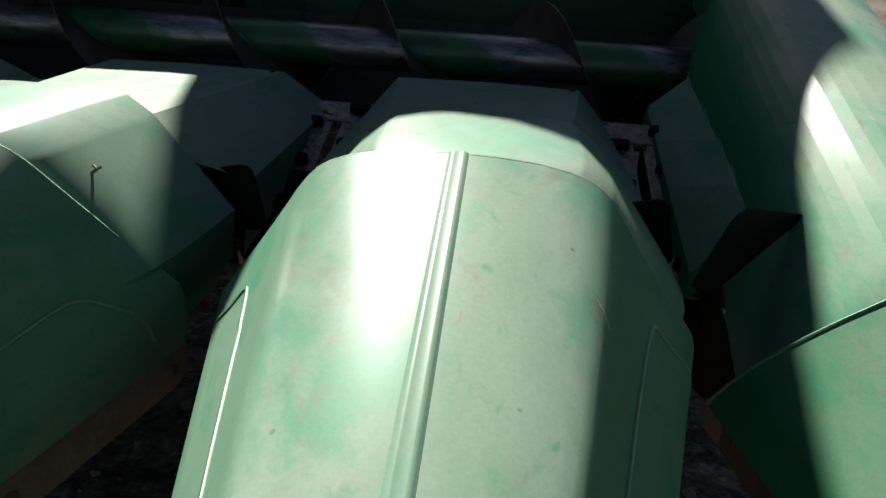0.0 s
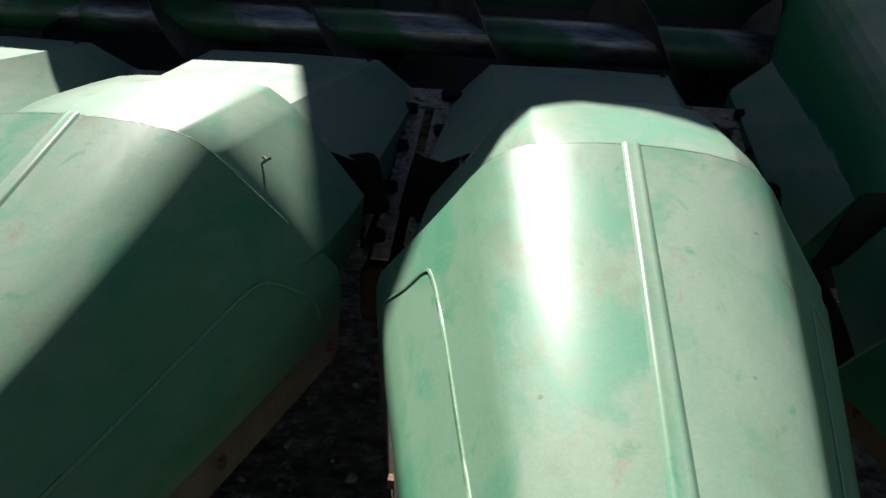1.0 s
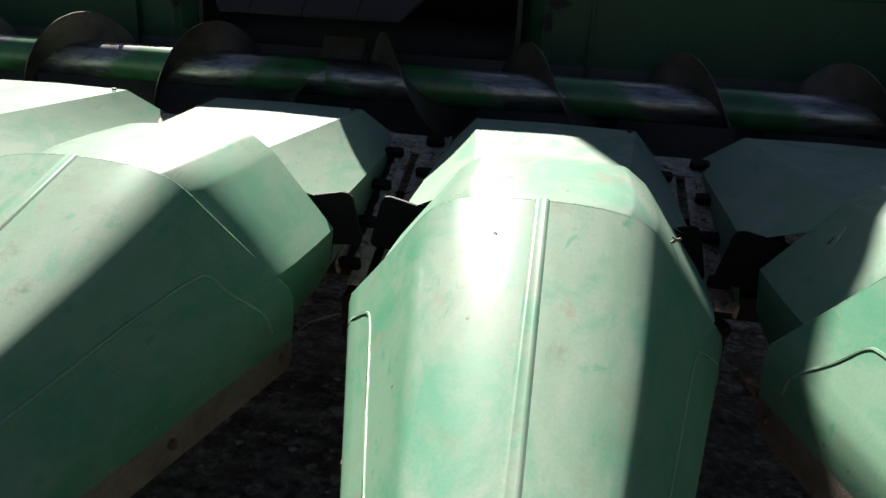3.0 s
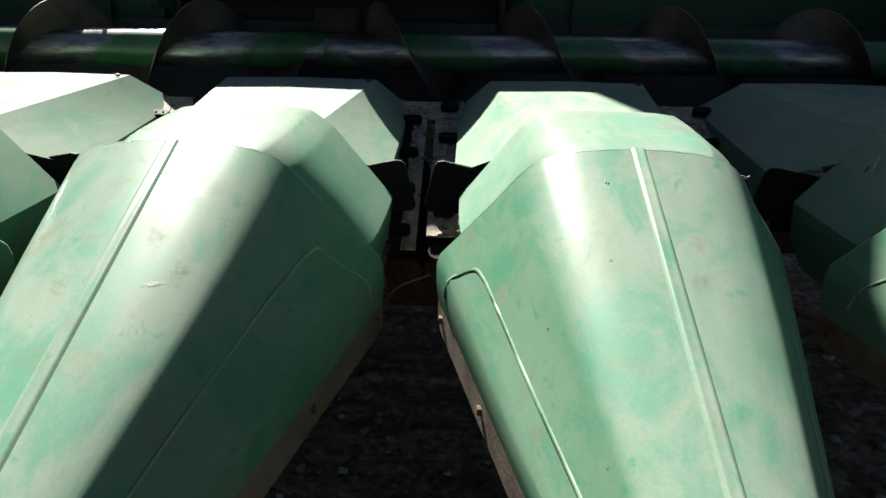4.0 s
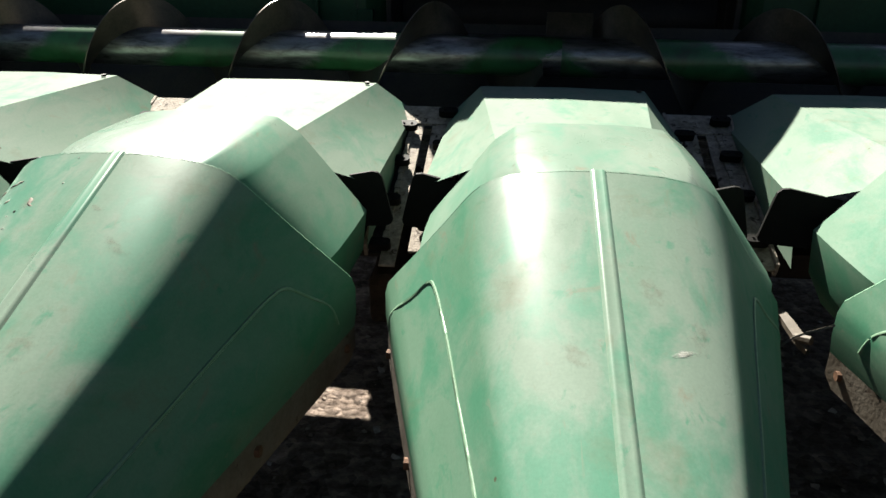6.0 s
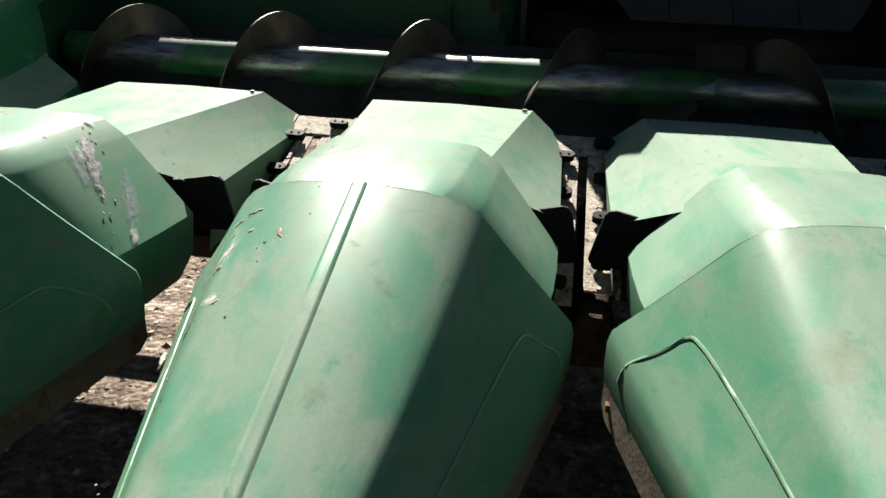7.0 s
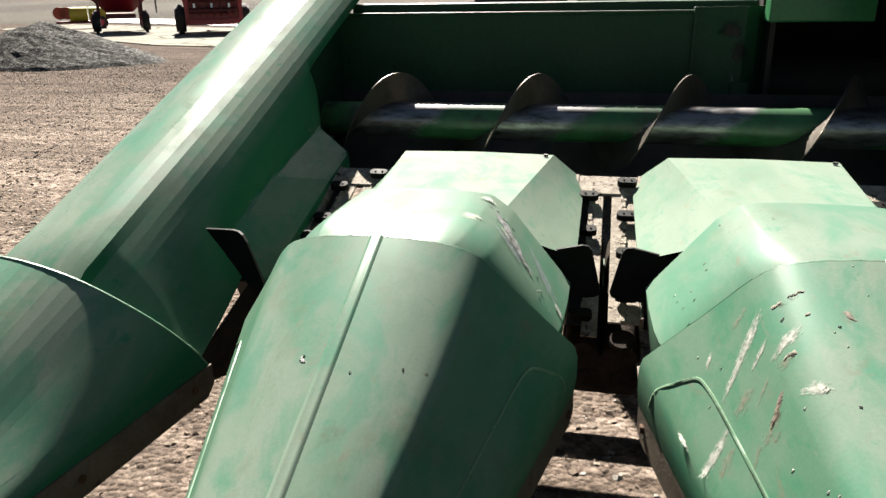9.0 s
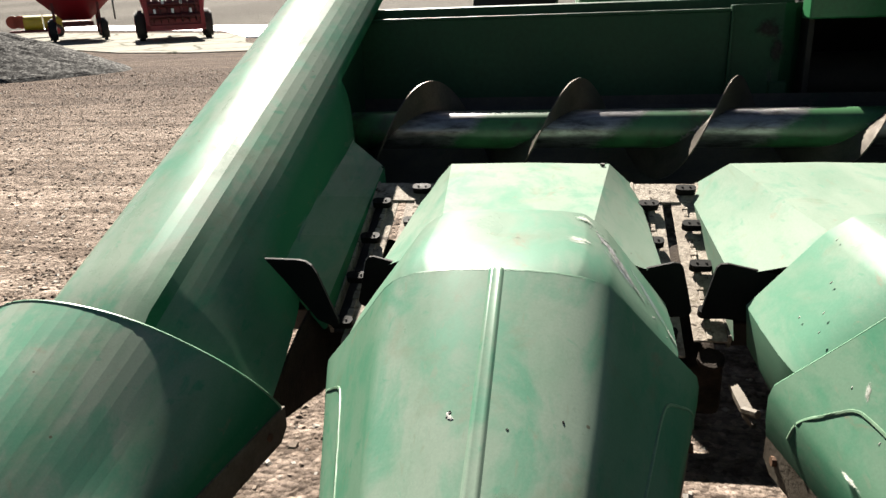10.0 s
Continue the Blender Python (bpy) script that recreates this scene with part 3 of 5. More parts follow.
def build_snout(label, line_in):
    root = thing("divider_snout", (0, 0, 0), label, "snout", "snouts of the corn header")
    bm = bmesh.new()
    outer, inner = loft(bm, snout_rows(0)), loft(bm, snout_rows(0.007))
    for k in range(len(outer[0]) - 1):
        bm.faces.new((outer[0][k], outer[0][k + 1], inner[0][k + 1], inner[0][k]))
    for k in (0, -1):
        for a, b in zip(range(len(outer) - 1), range(1, len(outer))):
            bm.faces.new((outer[a][k], outer[b][k], inner[b][k], inner[a][k]))
    bm.faces.new(outer[-1])
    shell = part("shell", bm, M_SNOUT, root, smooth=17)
    bm = bmesh.new()
    rim = [snout_point(0, a, b, 0.0055) for a, b in [(-a, b) for a, b in reversed(PROFILE[1:15])] + PROFILE[:15]]
    tube_along(bm, rim, 0.0056, 6)
    part("edge_bead", bm, M_EDGE, shell, "pale rubbed rear edge", smooth=50)
    bm = bmesh.new()
    rows = []
    for u in (0.0, 0.006, 0.2, 0.45, 0.7, 0.95):
        z = snout_point(u, 0, 0).z
        h = 0.003 if u == 0 else 0.0046
        rows.append([(x, -u, z + h * f - 0.0008) for x, f in ((-0.0122, 0), (-0.0095, 0.5), (-0.0070, 0.96), (-0.0045, 0.86), (0.0, 0.80), (0.0045, 0.86), (0.0070, 0.96), (0.0095, 0.5), (0.0122, 0))])
    vs = loft(bm, rows)
    bm.faces.new(vs[0])
    part("rib", bm, M_SNOUT, root, "narrow moulded green rib", smooth=50)
    for s in (-1, 1):
        bm = bmesh.new()
        track = [(0.264, -0.030, 1), (0.254, -0.062, 1), (0.246, -0.092, 1), (0.235, -0.14, 1),
                 (0.221, -0.20, 1), (0.198, -0.30, 0.9), (0.174, -0.40, 0.8), (0.158, -0.465, 0.7), (0.120, -0.62, 0.4), (0.088, -0.76, 0.2)]
        start = [snout_point(u, fx, fz, 0.001) for u, fx, fz in ((0.060, 1.0, 0.85), (0.066, 1.0, 0.79), (0.072, 0.990, 0.725))]
        start += [snout_point(u, fx - 2.4 * line_in * k, interp(profile(u), fx - 2.4 * line_in * k), 0.001) for u, fx, k in ((0.080, 0.966, 0.2), (0.087, 0.944, 0.45), (0.092, 0.920, 0.75))]
        start = [Vector((s * p.x, p.y, p.z)) for p in start]
        tube_along(bm, rounded(start + [snout_xy(s * (x - line_in * k), y, -0.0010) for x, y, k in track], 2), 0.0036, 6)
        part("raised_line", bm, M_LINE, root, smooth=60)
        bm = bmesh.new()
        rows = []
        for u in (0.0, 0.02, 0.15, 0.35, 0.55, 0.75, 0.92):
            p, q = snout_point(u, 1.0, 0.99), snout_point(u, 0.985, 1.0)
            x, z, y = q.x - 0.003, q.z, q.y
            d = 0.052 if u else 0.035
            rows.append([(s * (x + 0.004), y, z + 0.012), (s * (x + 0.004), y, z - d), (s * (x - 0.002), y, z - d), (s * (x - 0.002), y, z + 0.012)])
        vs = loft(bm, rows, True)
        bm.faces.new(vs[0]), bm.faces.new(vs[-1])
        strip = part("skid_strip", bm, M_STRIP, root, "worn bare steel lower strip")
        for u in (0.03, 0.28, 0.62):
            q = snout_point(u, 0.985, 1.0)
            bm = bmesh.new()
            disc_bar(bm, (s * (q.x + 0.003), q.y, q.z - 0.018), "x", 0.009, 0.008, 8)
            part("bolt", bm, M_RUST, strip, "rusty round bolt head", smooth=40)
    return root


SNOUTS = [  # x, y, z, slope, yaw, how far the side lines stand in, label
    (2 * ROW - 0.010, 0.003, 0.980, 0.285, -0.3, 0.020, "sun-bleached green plastic corn header snout beside the dividing end shield"),
    (ROW + 0.012, 0.012, 0.965, 0.36, 0.2, 0.0, "sun-bleached green plastic corn header snout with one dark chip"),
    (-0.006, -0.003, 0.968, 0.335, 0.5, 0.022, "sun-bleached green plastic corn header snout, lightly scuffed"),
    (-ROW + 0.022, -0.008, 0.968, 0.36, 0.3, 0.006, "sun-bleached green plastic corn header snout with white scrapes and mud spots"),
    (-2 * ROW - 0.006, -0.008, 0.964, 0.43, -0.3, 0.0, "sun-bleached green plastic corn header snout with bird-dropping specks"),
]
snouts = []
for x, y, z, slope, yaw, line_in, text in SNOUTS:
    ob = build_snout(text, line_in)
    ob.matrix_basis = Matrix.Translation((x, y, z)) @ Matrix.Rotation(math.atan(slope) - math.atan(0.36), 4, 'X') @ Matrix.Rotation(radians(yaw), 4, 'Z')
    snouts.append(ob)


# ---- marks on the plastic ----
def smear(bm, skin, a, b, width, height, rng, ragged=0.4, steps=9):
    """A ragged raised streak on a skin, from a to b in plan."""
    a, b = Vector(a), Vector(b)
    d = (b - a).normalized() if (b - a).length > 1e-6 else Vector((0, 1))
    side = Vector((-d.y, d.x))
    rows = []
    for i in range(steps):
        f = i / (steps - 1)
        c = a.lerp(b, f) + side * width * 0.25 * rng.uniform(-1, 1)
        w = width * (0.15 + 0.85 * math.sin(math.pi * (0.04 + 0.92 * f)) ** 0.6) * (1 - ragged * rng.random())
        row = []
        for k in (-1.0, -0.55, 0.0, 0.55, 1.0):
            q = c + side * 0.5 * w * k * rng.uniform(0.75, 1.1)
            h = -0.0004 if abs(k) == 1 or i in (0, steps - 1) else height * rng.uniform(0.5, 1.2)
            row.append(skin(q.x, q.y, h))
        rows.append(row)
    loft(bm, rows)


def mark(owner, name, skin, a, b, width, height, mat, label, seed, ragged=0.4, steps=9):
    bm = bmesh.new()
    smear(bm, skin, a, b, width, height, random.Random(seed), ragged, steps)
    part(name, bm, mat, owner, label, smooth=60)


def film(owner, name, skin, a, b, width, mat, label):
    """A thin film of dirt or scuff on a skin, from a to b in plan."""
    bm = bmesh.new()
    uv = bm.loops.layers.uv.new("UVMap")
    a, b = Vector(a), Vector(b)
    d = (b - a).normalized()
    side = Vector((-d.y, d.x))
    n = 8
    where = {}
    rows = []
    for i in range(n + 1):
        row = []
        for k in range(7):
            q = a.lerp(b, i / n) + side * width * (k / 6 - 0.5)
            v = bm.verts.new(skin(q.x, q.y, 0.0006))
            where[v] = (k / 6, i / n)
            row.append(v)
        rows.append(row)
    for r, t in zip(rows, rows[1:]):
        for k in range(6):
            f = bm.faces.new((r[k], r[k + 1], t[k + 1], t[k]))
            for loop in f.loops:
                loop[uv].uv = where[loop.vert]
    part(name, bm, mat, owner, label, smooth=60)


SCRAPES = [  # start, end, width, film
    ((-0.1860, -0.046), (-0.2160, -0.088), 0.013, M_FILM_WHITE), ((-0.2080, -0.076), (-0.2290, -0.104), 0.008, M_FILM_WHITE), ((-0.1455, -0.111), (-0.1745, -0.129), 0.015, M_FILM_WHITE),
    ((-0.1944, -0.012), (-0.2170, -0.020), 0.012, M_FILM_TAN), ((-0.1510, -0.153), (-0.1770, -0.145), 0.015, M_FILM_TAN), ((-0.1540, -0.204), (-0.1270, -0.221), 0.015, M_FILM_WHITE),
    ((-0.1790, -0.196), (-0.1960, -0.222), 0.016, M_FILM_TAN), ((-0.2010, -0.124), (-0.2240, -0.153), 0.024, M_FILM_TAN), ((-0.2300, -0.150), (-0.2640, -0.178), 0.014, M_FILM_WHITE),
    ((-0.2240, -0.172), (-0.2420, -0.203), 0.015, M_FILM_TAN), ((-0.2868, -0.084), (-0.2765, -0.124), 0.006, M_FILM_WHITE), ((-0.1825, -0.094), (-0.1980, -0.111), 0.006, M_FILM_WHITE),
    ((-0.1800, -0.137), (-0.2000, -0.168), 0.007, M_FILM_TAN), ((-0.1990, -0.208), (-0.2095, -0.240), 0.007, M_FILM_TAN), ((-0.2420, -0.018), (-0.2460, -0.034), 0.005, M_FILM_WHITE),
]
for a, b, w, m in SCRAPES:
    longer = (Vector(b) - Vector(a)) * 0.15
    film(snouts[3], "scrape", snout_xy, Vector(a) - longer, Vector(b) + longer, w * 1.5, m, "pale scrape" if m is M_FILM_WHITE else "tan dirt scrape")
for a, b, w, m in (((-0.092, -0.092), (-0.076, -0.132), 0.034, M_FILM_ROSY), ((0.020, -0.215), (-0.030, -0.230), 0.030, M_FILM_ROSY), ((0.045, -0.170), (0.120, -0.205), 0.030, M_FILM_ROSY),
                   ((0.060, -0.330), (0.030, -0.390), 0.050, M_FILM_ROSY), ((0.010, -0.120), (0.045, -0.128), 0.018, M_FILM_ROSY),
                   ((-0.120, -0.048), (-0.178, -0.067), 0.018, M_FILM_MUD), ((-0.164, -0.184), (-0.196, -0.218), 0.017, M_FILM_MUD), ((-0.176, -0.221), (-0.188, -0.229), 0.010, M_FILM_MUD)):
    film(snouts[3], "stain", snout_xy, a, b, w, m, "brown mud stain" if m is M_FILM_MUD else "rusty tan stain")
for owner, a, b, w in ((2, (0.030, -0.200), (0.075, -0.260), 0.045), (2, (-0.060, -0.300), (-0.030, -0.360), 0.040), (2, (0.110, -0.240), (0.090, -0.330), 0.035), (0, (0.140, -0.140), (0.170, -0.260), 0.035),
                       (4, (0.060, -0.330), (0.020, -0.400), 0.040), (1, (0.050, -0.260), (0.020, -0.330), 0.040)):
    film(snouts[owner], "stain", snout_xy, a, b, w, M_FILM_ROSY, "faint rusty stain")
for k, (a, b, w, m) in enumerate((((-0.128, -0.050), (-0.146, -0.052), 0.009, M_TANDIRT), ((-0.140, -0.052), (-0.152, -0.053), 0.007, M_DARK), ((-0.158, -0.055), (-0.172, -0.055), 0.011, M_TANDIRT), ((-0.159, -0.084), (-0.164, -0.087), 0.005, M_DARK),
                                  ((-0.152, -0.149), (-0.168, -0.142), 0.011, M_TANDIRT), ((-0.155, -0.148), (-0.160, -0.148), 0.006, M_DARK), ((-0.170, -0.180), (-0.190, -0.210), 0.012, M_MUDDY), ((-0.134, -0.216), (-0.128, -0.221), 0.012, M_SCUFF),
                                  ((-0.135, -0.216), (-0.131, -0.218), 0.005, M_DARK), ((-0.089, -0.100), (-0.076, -0.123), 0.010, M_ROSY), ((-0.098, -0.125), (-0.099, -0.129), 0.006, M_DARK), ((-0.101, -0.252), (-0.102, -0.256), 0.006, M_DARK), ((-0.128, -0.092), (-0.136, -0.095), 0.008, M_TANDIRT))):
    mark(snouts[3], "mud_spot", snout_xy, a, b, w, 0.0010, m, "dried mud spot", 90 + k, 0.5, 7)
rng = random.Random(21)
for k in range(16):
    x, y = rng.uniform(-0.285, -0.05), rng.uniform(-0.36, 0.03)
    mark(snouts[3], "speck", snout_xy, (x, y), (x - 0.002, y - 0.003), rng.uniform(0.0022, 0.004), 0.0008, M_SCUFF, "tiny white speck", 120 + k, 0.3, 5)
for a, b, w, m in (((-0.044, -0.250), (-0.034, -0.262), 0.009, M_MUD), ((-0.041, -0.248), (-0.038, -0.252), 0.006, M_DARK), ((0.036, -0.268), (0.037, -0.271), 0.004, M_DARK), ((0.105, -0.240), (0.107, -0.244), 0.004, M_DARK)):
    mark(snouts[4], "mud_spot", snout_xy, a, b, w, 0.0010, m, "small dropping", int(-a[1] * 9999))
mark(snouts[1], "chip", snout_xy, (-0.067, -0.080), (-0.059, -0.084), 0.009, 0.001, M_DARK, "dark chip in the plastic", 5)
film(snouts[2], "scrape", snout_xy, (0.060, -0.323), (0.090, -0.307), 0.010, M_FILM_WHITE, "short pale scrape")
mark(snouts[0], "scrape", snout_xy, (0.152, -0.173), (0.167, -0.188), 0.005, 0.0006, M_SCUFF, "short white scratch", 7, 0.5, 14)


# ---- hoods behind the snouts ----
BARREL = [(0, 0), (0.05, 0), (0.10, -0.002), (0.138, -0.007), (0.146, -0.011), (0.182, -0.038), (0.190, -0.047), (0.25, -0.126), (0.311, -0.207), (0.300, -0.30), (0.262, -0.37)]


def barrel_rows(inset, shift):
    rows = []
    full = [(-a, b) for a, b in reversed(BARREL[1:])] + BARREL
    for y, w, dz in ((-0.12, 0.50, -0.10), (-0.05, 0.68, -0.045), (0.0, 0.80, -0.014), (0.03, 0.86, -0.006), (0.07, 0.925, -0.002), (0.11, 0.965, 0), (0.16, 0.985, 0), (0.27, 1.0, -0.002), (0.365, 1.0, -0.006)):
        rows.append([Vector((shift + a * (w - inset / 0.3), y + 0.03 * min(1, abs(b) / 0.25) * (y > 0.3), b * (1 - inset / 0.4) + dz - inset)) for a, b in full])
    return rows


def build_hood(shift):
    root = thing("divider_hood", (0, 0, 0), "pale green faceted plastic hood over the header row divider", "hood", "hoods of the corn header")
    bm = bmesh.new()
    outer, inner = loft(bm, barrel_rows(0, shift)), loft(bm, barrel_rows(0.007, shift))
    for r in (0, -1):
        for k in range(len(outer[0]) - 1):
            bm.faces.new((outer[r][k], outer[r][k + 1], inner[r][k + 1], inner[r][k]))
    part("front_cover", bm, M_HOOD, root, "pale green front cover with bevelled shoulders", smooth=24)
    bm = bmesh.new()
    side = []
    c0, c1, c2 = bm.verts.new((0, 0.28, -0.056)), bm.verts.new((0, 1.02, -0.058)), bm.verts.new((0, 1.05, -0.20))
    for s in (-1, 1):
        f0, fb = Vector((s * 0.145, 0.28, -0.058)), Vector((s * 0.319, 0.470, -0.182))
        r0, r1 = Vector((s * 0.225, 1.02, -0.062)), Vector((s * 0.315, 1.148, -0.168))
        flank = loft(bm, [[f0.lerp(r0, k / 8).lerp(fb.lerp(r1, k / 8), j / 5) for j in range(6)] for k in range(9)])
        lf, lr = bm.verts.new((s * 0.300, 0.47, -0.335)), bm.verts.new((s * 0.306, 1.14, -0.255))
        bm.faces.new([c0, c1] + [row[0] for row in reversed(flank)])
        bm.faces.new([row[-1] for row in flank] + [lr, lf])
        bm.faces.new([c1, c2, lr] + list(reversed(flank[-1])))
    es = [e for e in bm.edges if len(e.link_faces) == 2 and e.calc_face_angle(0) > radians(16)]
    bmesh.ops.bevel(bm, geom=es, offset=0.005, segments=2, affect='EDGES', profile=0.5)
    part("rear_cover", bm, M_COVER, root, "faceted pale green rear cover", smooth=16)
    for s in (1,):
        bm = bmesh.new()
        disc_bar(bm, (s * 0.205, 0.985, -0.056), "z", 0.007, 0.006, 8)
        part("bolt", bm, M_DARK, root, "small dark bolt", smooth=40)
    return root


HOODS = [  # x, z, how far the front cover sits aside
    (2 * ROW - 0.004, 0.965, 0.014), (ROW + 0.018, 0.958, 0.006), (-0.010, 0.956, 0.022), (-ROW + 0.006, 0.956, 0.008), (-2 * ROW - 0.006, 0.955, 0.0)]
hoods = []
for x, z, shift in HOODS:
    ob = build_hood(shift)
    ob.location = (x, 0, z)
    hoods.append(ob)


def barrel_xy(x, y, h=0.0):
    """A point of the hood's front cover over the plan, raised by h."""
    def at(x, y):
        return Vector((x, y, interp(BARREL[:9], min(0.31, abs(x) / 0.993)) - 0.001))
    p = at(x, y)
    n = (at(x + 0.003, y) - p).cross(at(x, y + 0.003) - p).normalized()
    return p + n * (h + 0.001)


for a, b, w, m, lab, nm in (((0.172, 0.200), (0.232, 0.172), 0.040, M_FILM_HAZE, "pale hazy smear", "smear"), ((0.226, 0.296), (0.294, 0.188), 0.034, M_FILM_HAZE, "pale hazy smear", "smear"),
                            ((0.286, 0.208), (0.306, 0.162), 0.016, M_FILM_WHITE, "pale drip", "smear"), ((0.160, 0.272), (0.242, 0.180), 0.030, M_FILM_GREY, "thick grey dried splash", "mud_splash"),
                            ((0.176, 0.224), (0.206, 0.190), 0.018, M_FILM_WHITE, "white dried splash", "mud_splash"), ((0.106, 0.166), (0.146, 0.188), 0.040, M_FILM_WHITE, "white dried splash", "mud_splash"),
                            ((0.122, 0.315), (0.158, 0.310), 0.030, M_FILM_WHITE, "white dried splash", "mud_splash"), ((0.000, 0.176), (0.036, 0.157), 0.022, M_FILM_MUD, "small dropping", "mud_spot")):
    film(hoods[4], nm, barrel_xy, a, b, w, m, lab)
rng = random.Random(31)
for k in range(12):
    f = rng.random()
    x, y = 0.15 + 0.13 * f + rng.gauss(0, 0.014), 0.28 - 0.13 * f + rng.gauss(0, 0.016)
    mark(hoods[4], "speck", barrel_xy, (x, y), (x + 0.003, y - 0.004), rng.uniform(0.003, 0.006), 0.0005, M_MUD, "tiny grey speck", 200 + k, 0.3, 5)
for k, (x, y) in enumerate(((-0.24, 0.144), (-0.262, 0.19), (-0.215, 0.20), (-0.18, 0.30), (-0.255, 0.11), (-0.10, 0.24))):
    mark(hoods[3], "speck", barrel_xy, (x, y), (x - 0.002, y - 0.003), 0.004, 0.0008, M_SCUFF, "tiny white speck", 150 + k, 0.3, 5)
mark(hoods[0], "scratch", barrel_xy, (-0.205, 0.262), (-0.226, 0.240), 0.006, 0.0010, M_SCUFF, "white scratch", 3)
mark(hoods[0], "chip", barrel_xy, (-0.222, 0.262), (-0.230, 0.254), 0.008, 0.0010, M_DARK, "dark chip", 4)
bm = bmesh.new()
p, q = barrel_xy(0.213, 0.122, 0.0), barrel_xy(0.213, 0.122, 0.011)
tube_along(bm, [p, q], 0.0026, 6)
tube_along(bm, [q + Vector((-0.007, 0.003, 0.004)), q, q + Vector((0.007, -0.003, 0.004))], 0.0022, 6)
part("wing_bolt", bm, M_TANDIRT, hoods[1], "small pale wing bolt")


# ---- end shields ----
def fluted(bm, rows, line, lo, hi):
    """Shades the skin smooth but for its ends and the creases between the flat flutes from lo to hi of its line."""
    for f in bm.faces:
        f.smooth = True
    pairs = [(rows[r][k], rows[r][k + 1]) for r in (0, -1) for k in range(len(line) - 1)]
    pairs += [(rows[r][k], rows[r + 1][k]) for k in range(len(line)) if lo < line[k][0] < hi for r in range(len(rows) - 1)]
    for p, q in pairs:
        bm.edges.get((p, q)).smooth = False


def build_end(s):
    """The long shield at an end of the header, with its own snout; s: -1 or 1, the side."""
    root = thing("end_shield", (0, 0, 0), "long fluted green plastic end shield of the corn header", "shield", "end shields of the corn header")
    prof = finer([(2.088, -0.34), (2.090, -0.22), (2.097, -0.168), (2.110, -0.128), (2.127, -0.098), (2.146, -0.073), (2.168, -0.051), (2.192, -0.033), (2.217, -0.019), (2.243, -0.009),
                  (2.270, -0.003), (2.30, 0.0), (2.33, -0.001), (2.36, -0.005), (2.40, -0.018), (2.435, -0.045), (2.475, -0.10), (2.515, -0.19), (2.53, -0.40)], 0.025)

    def peak(y):
        return 0.845 + 0.367 * (y - 0.1)

    inner = sum(1 for x, d in prof if x < 2.2 and d < 0)

    def rows(inset):
        out = []
        for y in (-0.03, 0.1, 0.2, 0.3, 0.38, 0.45, 0.5, 0.55, 0.60, 0.65, 0.70, 0.85, 1.1, 1.175, 1.195, 1.4, 1.62, 1.8):
            flare = interp([(0.1, 1.0), (0.3, 0.80), (0.43, 0.58), (0.55, 0.22), (0.62, 0.07), (0.70, 0.0)], max(y, 0.1)) if y < 0.7 else 0.0
            row = []
            for i, (x, d) in enumerate(prof):
                z = peak(y) + d
                if i < inner and flare:
                    f = 1 - i / inner
                    x += (2.2 - 0.19 * f + (0.03 if y < 0 else 0) - x) * flare
                    z += (peak(y) - 0.032 - 0.253 * f - (0.02 if y < 0 else 0) - z) * flare
                if y < 0.08:
                    z -= 0.045 * min(1.0, max(0.0, (x - 2.06) / 0.08))
                if x < 2.2 and y >= 0.6:
                    z = max(z, 0.930 + 0.225 * (y - 1.165))
                    if y > 1.18 and d < -0.14:
                        x = 2.19
                row.append((s * (x + (inset if x < 2.37 else -inset)), y, z - inset))
            out.append(row)
        return out
    bm = bmesh.new()
    a, b = loft(bm, rows(0)), loft(bm, rows(0.006))
    for r in (0, -1):
        for k in range(len(prof) - 1):
            bm.faces.new((a[r][k], a[r][k + 1], b[r][k + 1], b[r][k]))
    fluted(bm, a, prof, 2.12, 2.275)
    part("upper_cover", bm, M_END, root, "fluted pale green upper cover")
    bm = bmesh.new()
    led = []
    for y in (0.50, 0.6, 0.8, 1.0, 1.165):
        up, lo = 0.934 + 0.225 * (y - 1.165), 0.852 + 0.29 * (y - 1.186)
        led.append([(s * 2.092, y, up + 0.002), (s * 1.999, y + 0.02 * (y > 1.1), lo), (s * 1.996, y + 0.02 * (y > 1.1), lo - 0.05), (s * 2.004, y, lo - 0.055), (s * 2.096, y, up - 0.06)])
    vs = loft(bm, led, True)
    bm.faces.new(vs[0]), bm.faces.new(vs[-1])
    part("ledge", bm, M_END, root, "flat green inner ledge")
    # added dark sheet that hides sunlit ground where the gap is black
    bm = bmesh.new()
    loft(bm, [[(s * x, 0.19, 0.565), (s * x, 0.43, 0.635), (s * x, 1.165, 0.785), (s * x, 1.165, 0.30), (s * x, 0.80, 0.33), (s * x, 0.19, 0.51)] for x in (2.034, 2.040)], True)
    bm.verts.ensure_lookup_table()
    bm.faces.new(bm.verts[:6]), bm.faces.new(bm.verts[6:])
    part("dark_gap_panel", bm, M_MUDDYDARK, root, "added dark panel hiding sunlit ground below the ledge")
    bm = bmesh.new()
    box(bm, (min(s * 1.998, s * 2.2), 1.172, 0.56), (max(s * 1.998, s * 2.2), 1.182, 0.85), 0.002)
    box(bm, (min(s * 2.088, s * 2.2), 1.172, 0.84), (max(s * 2.088, s * 2.2), 1.182, 0.96), 0.002)
    part("rear_closure", bm, M_SHEET, root, "dark rear closing plate")
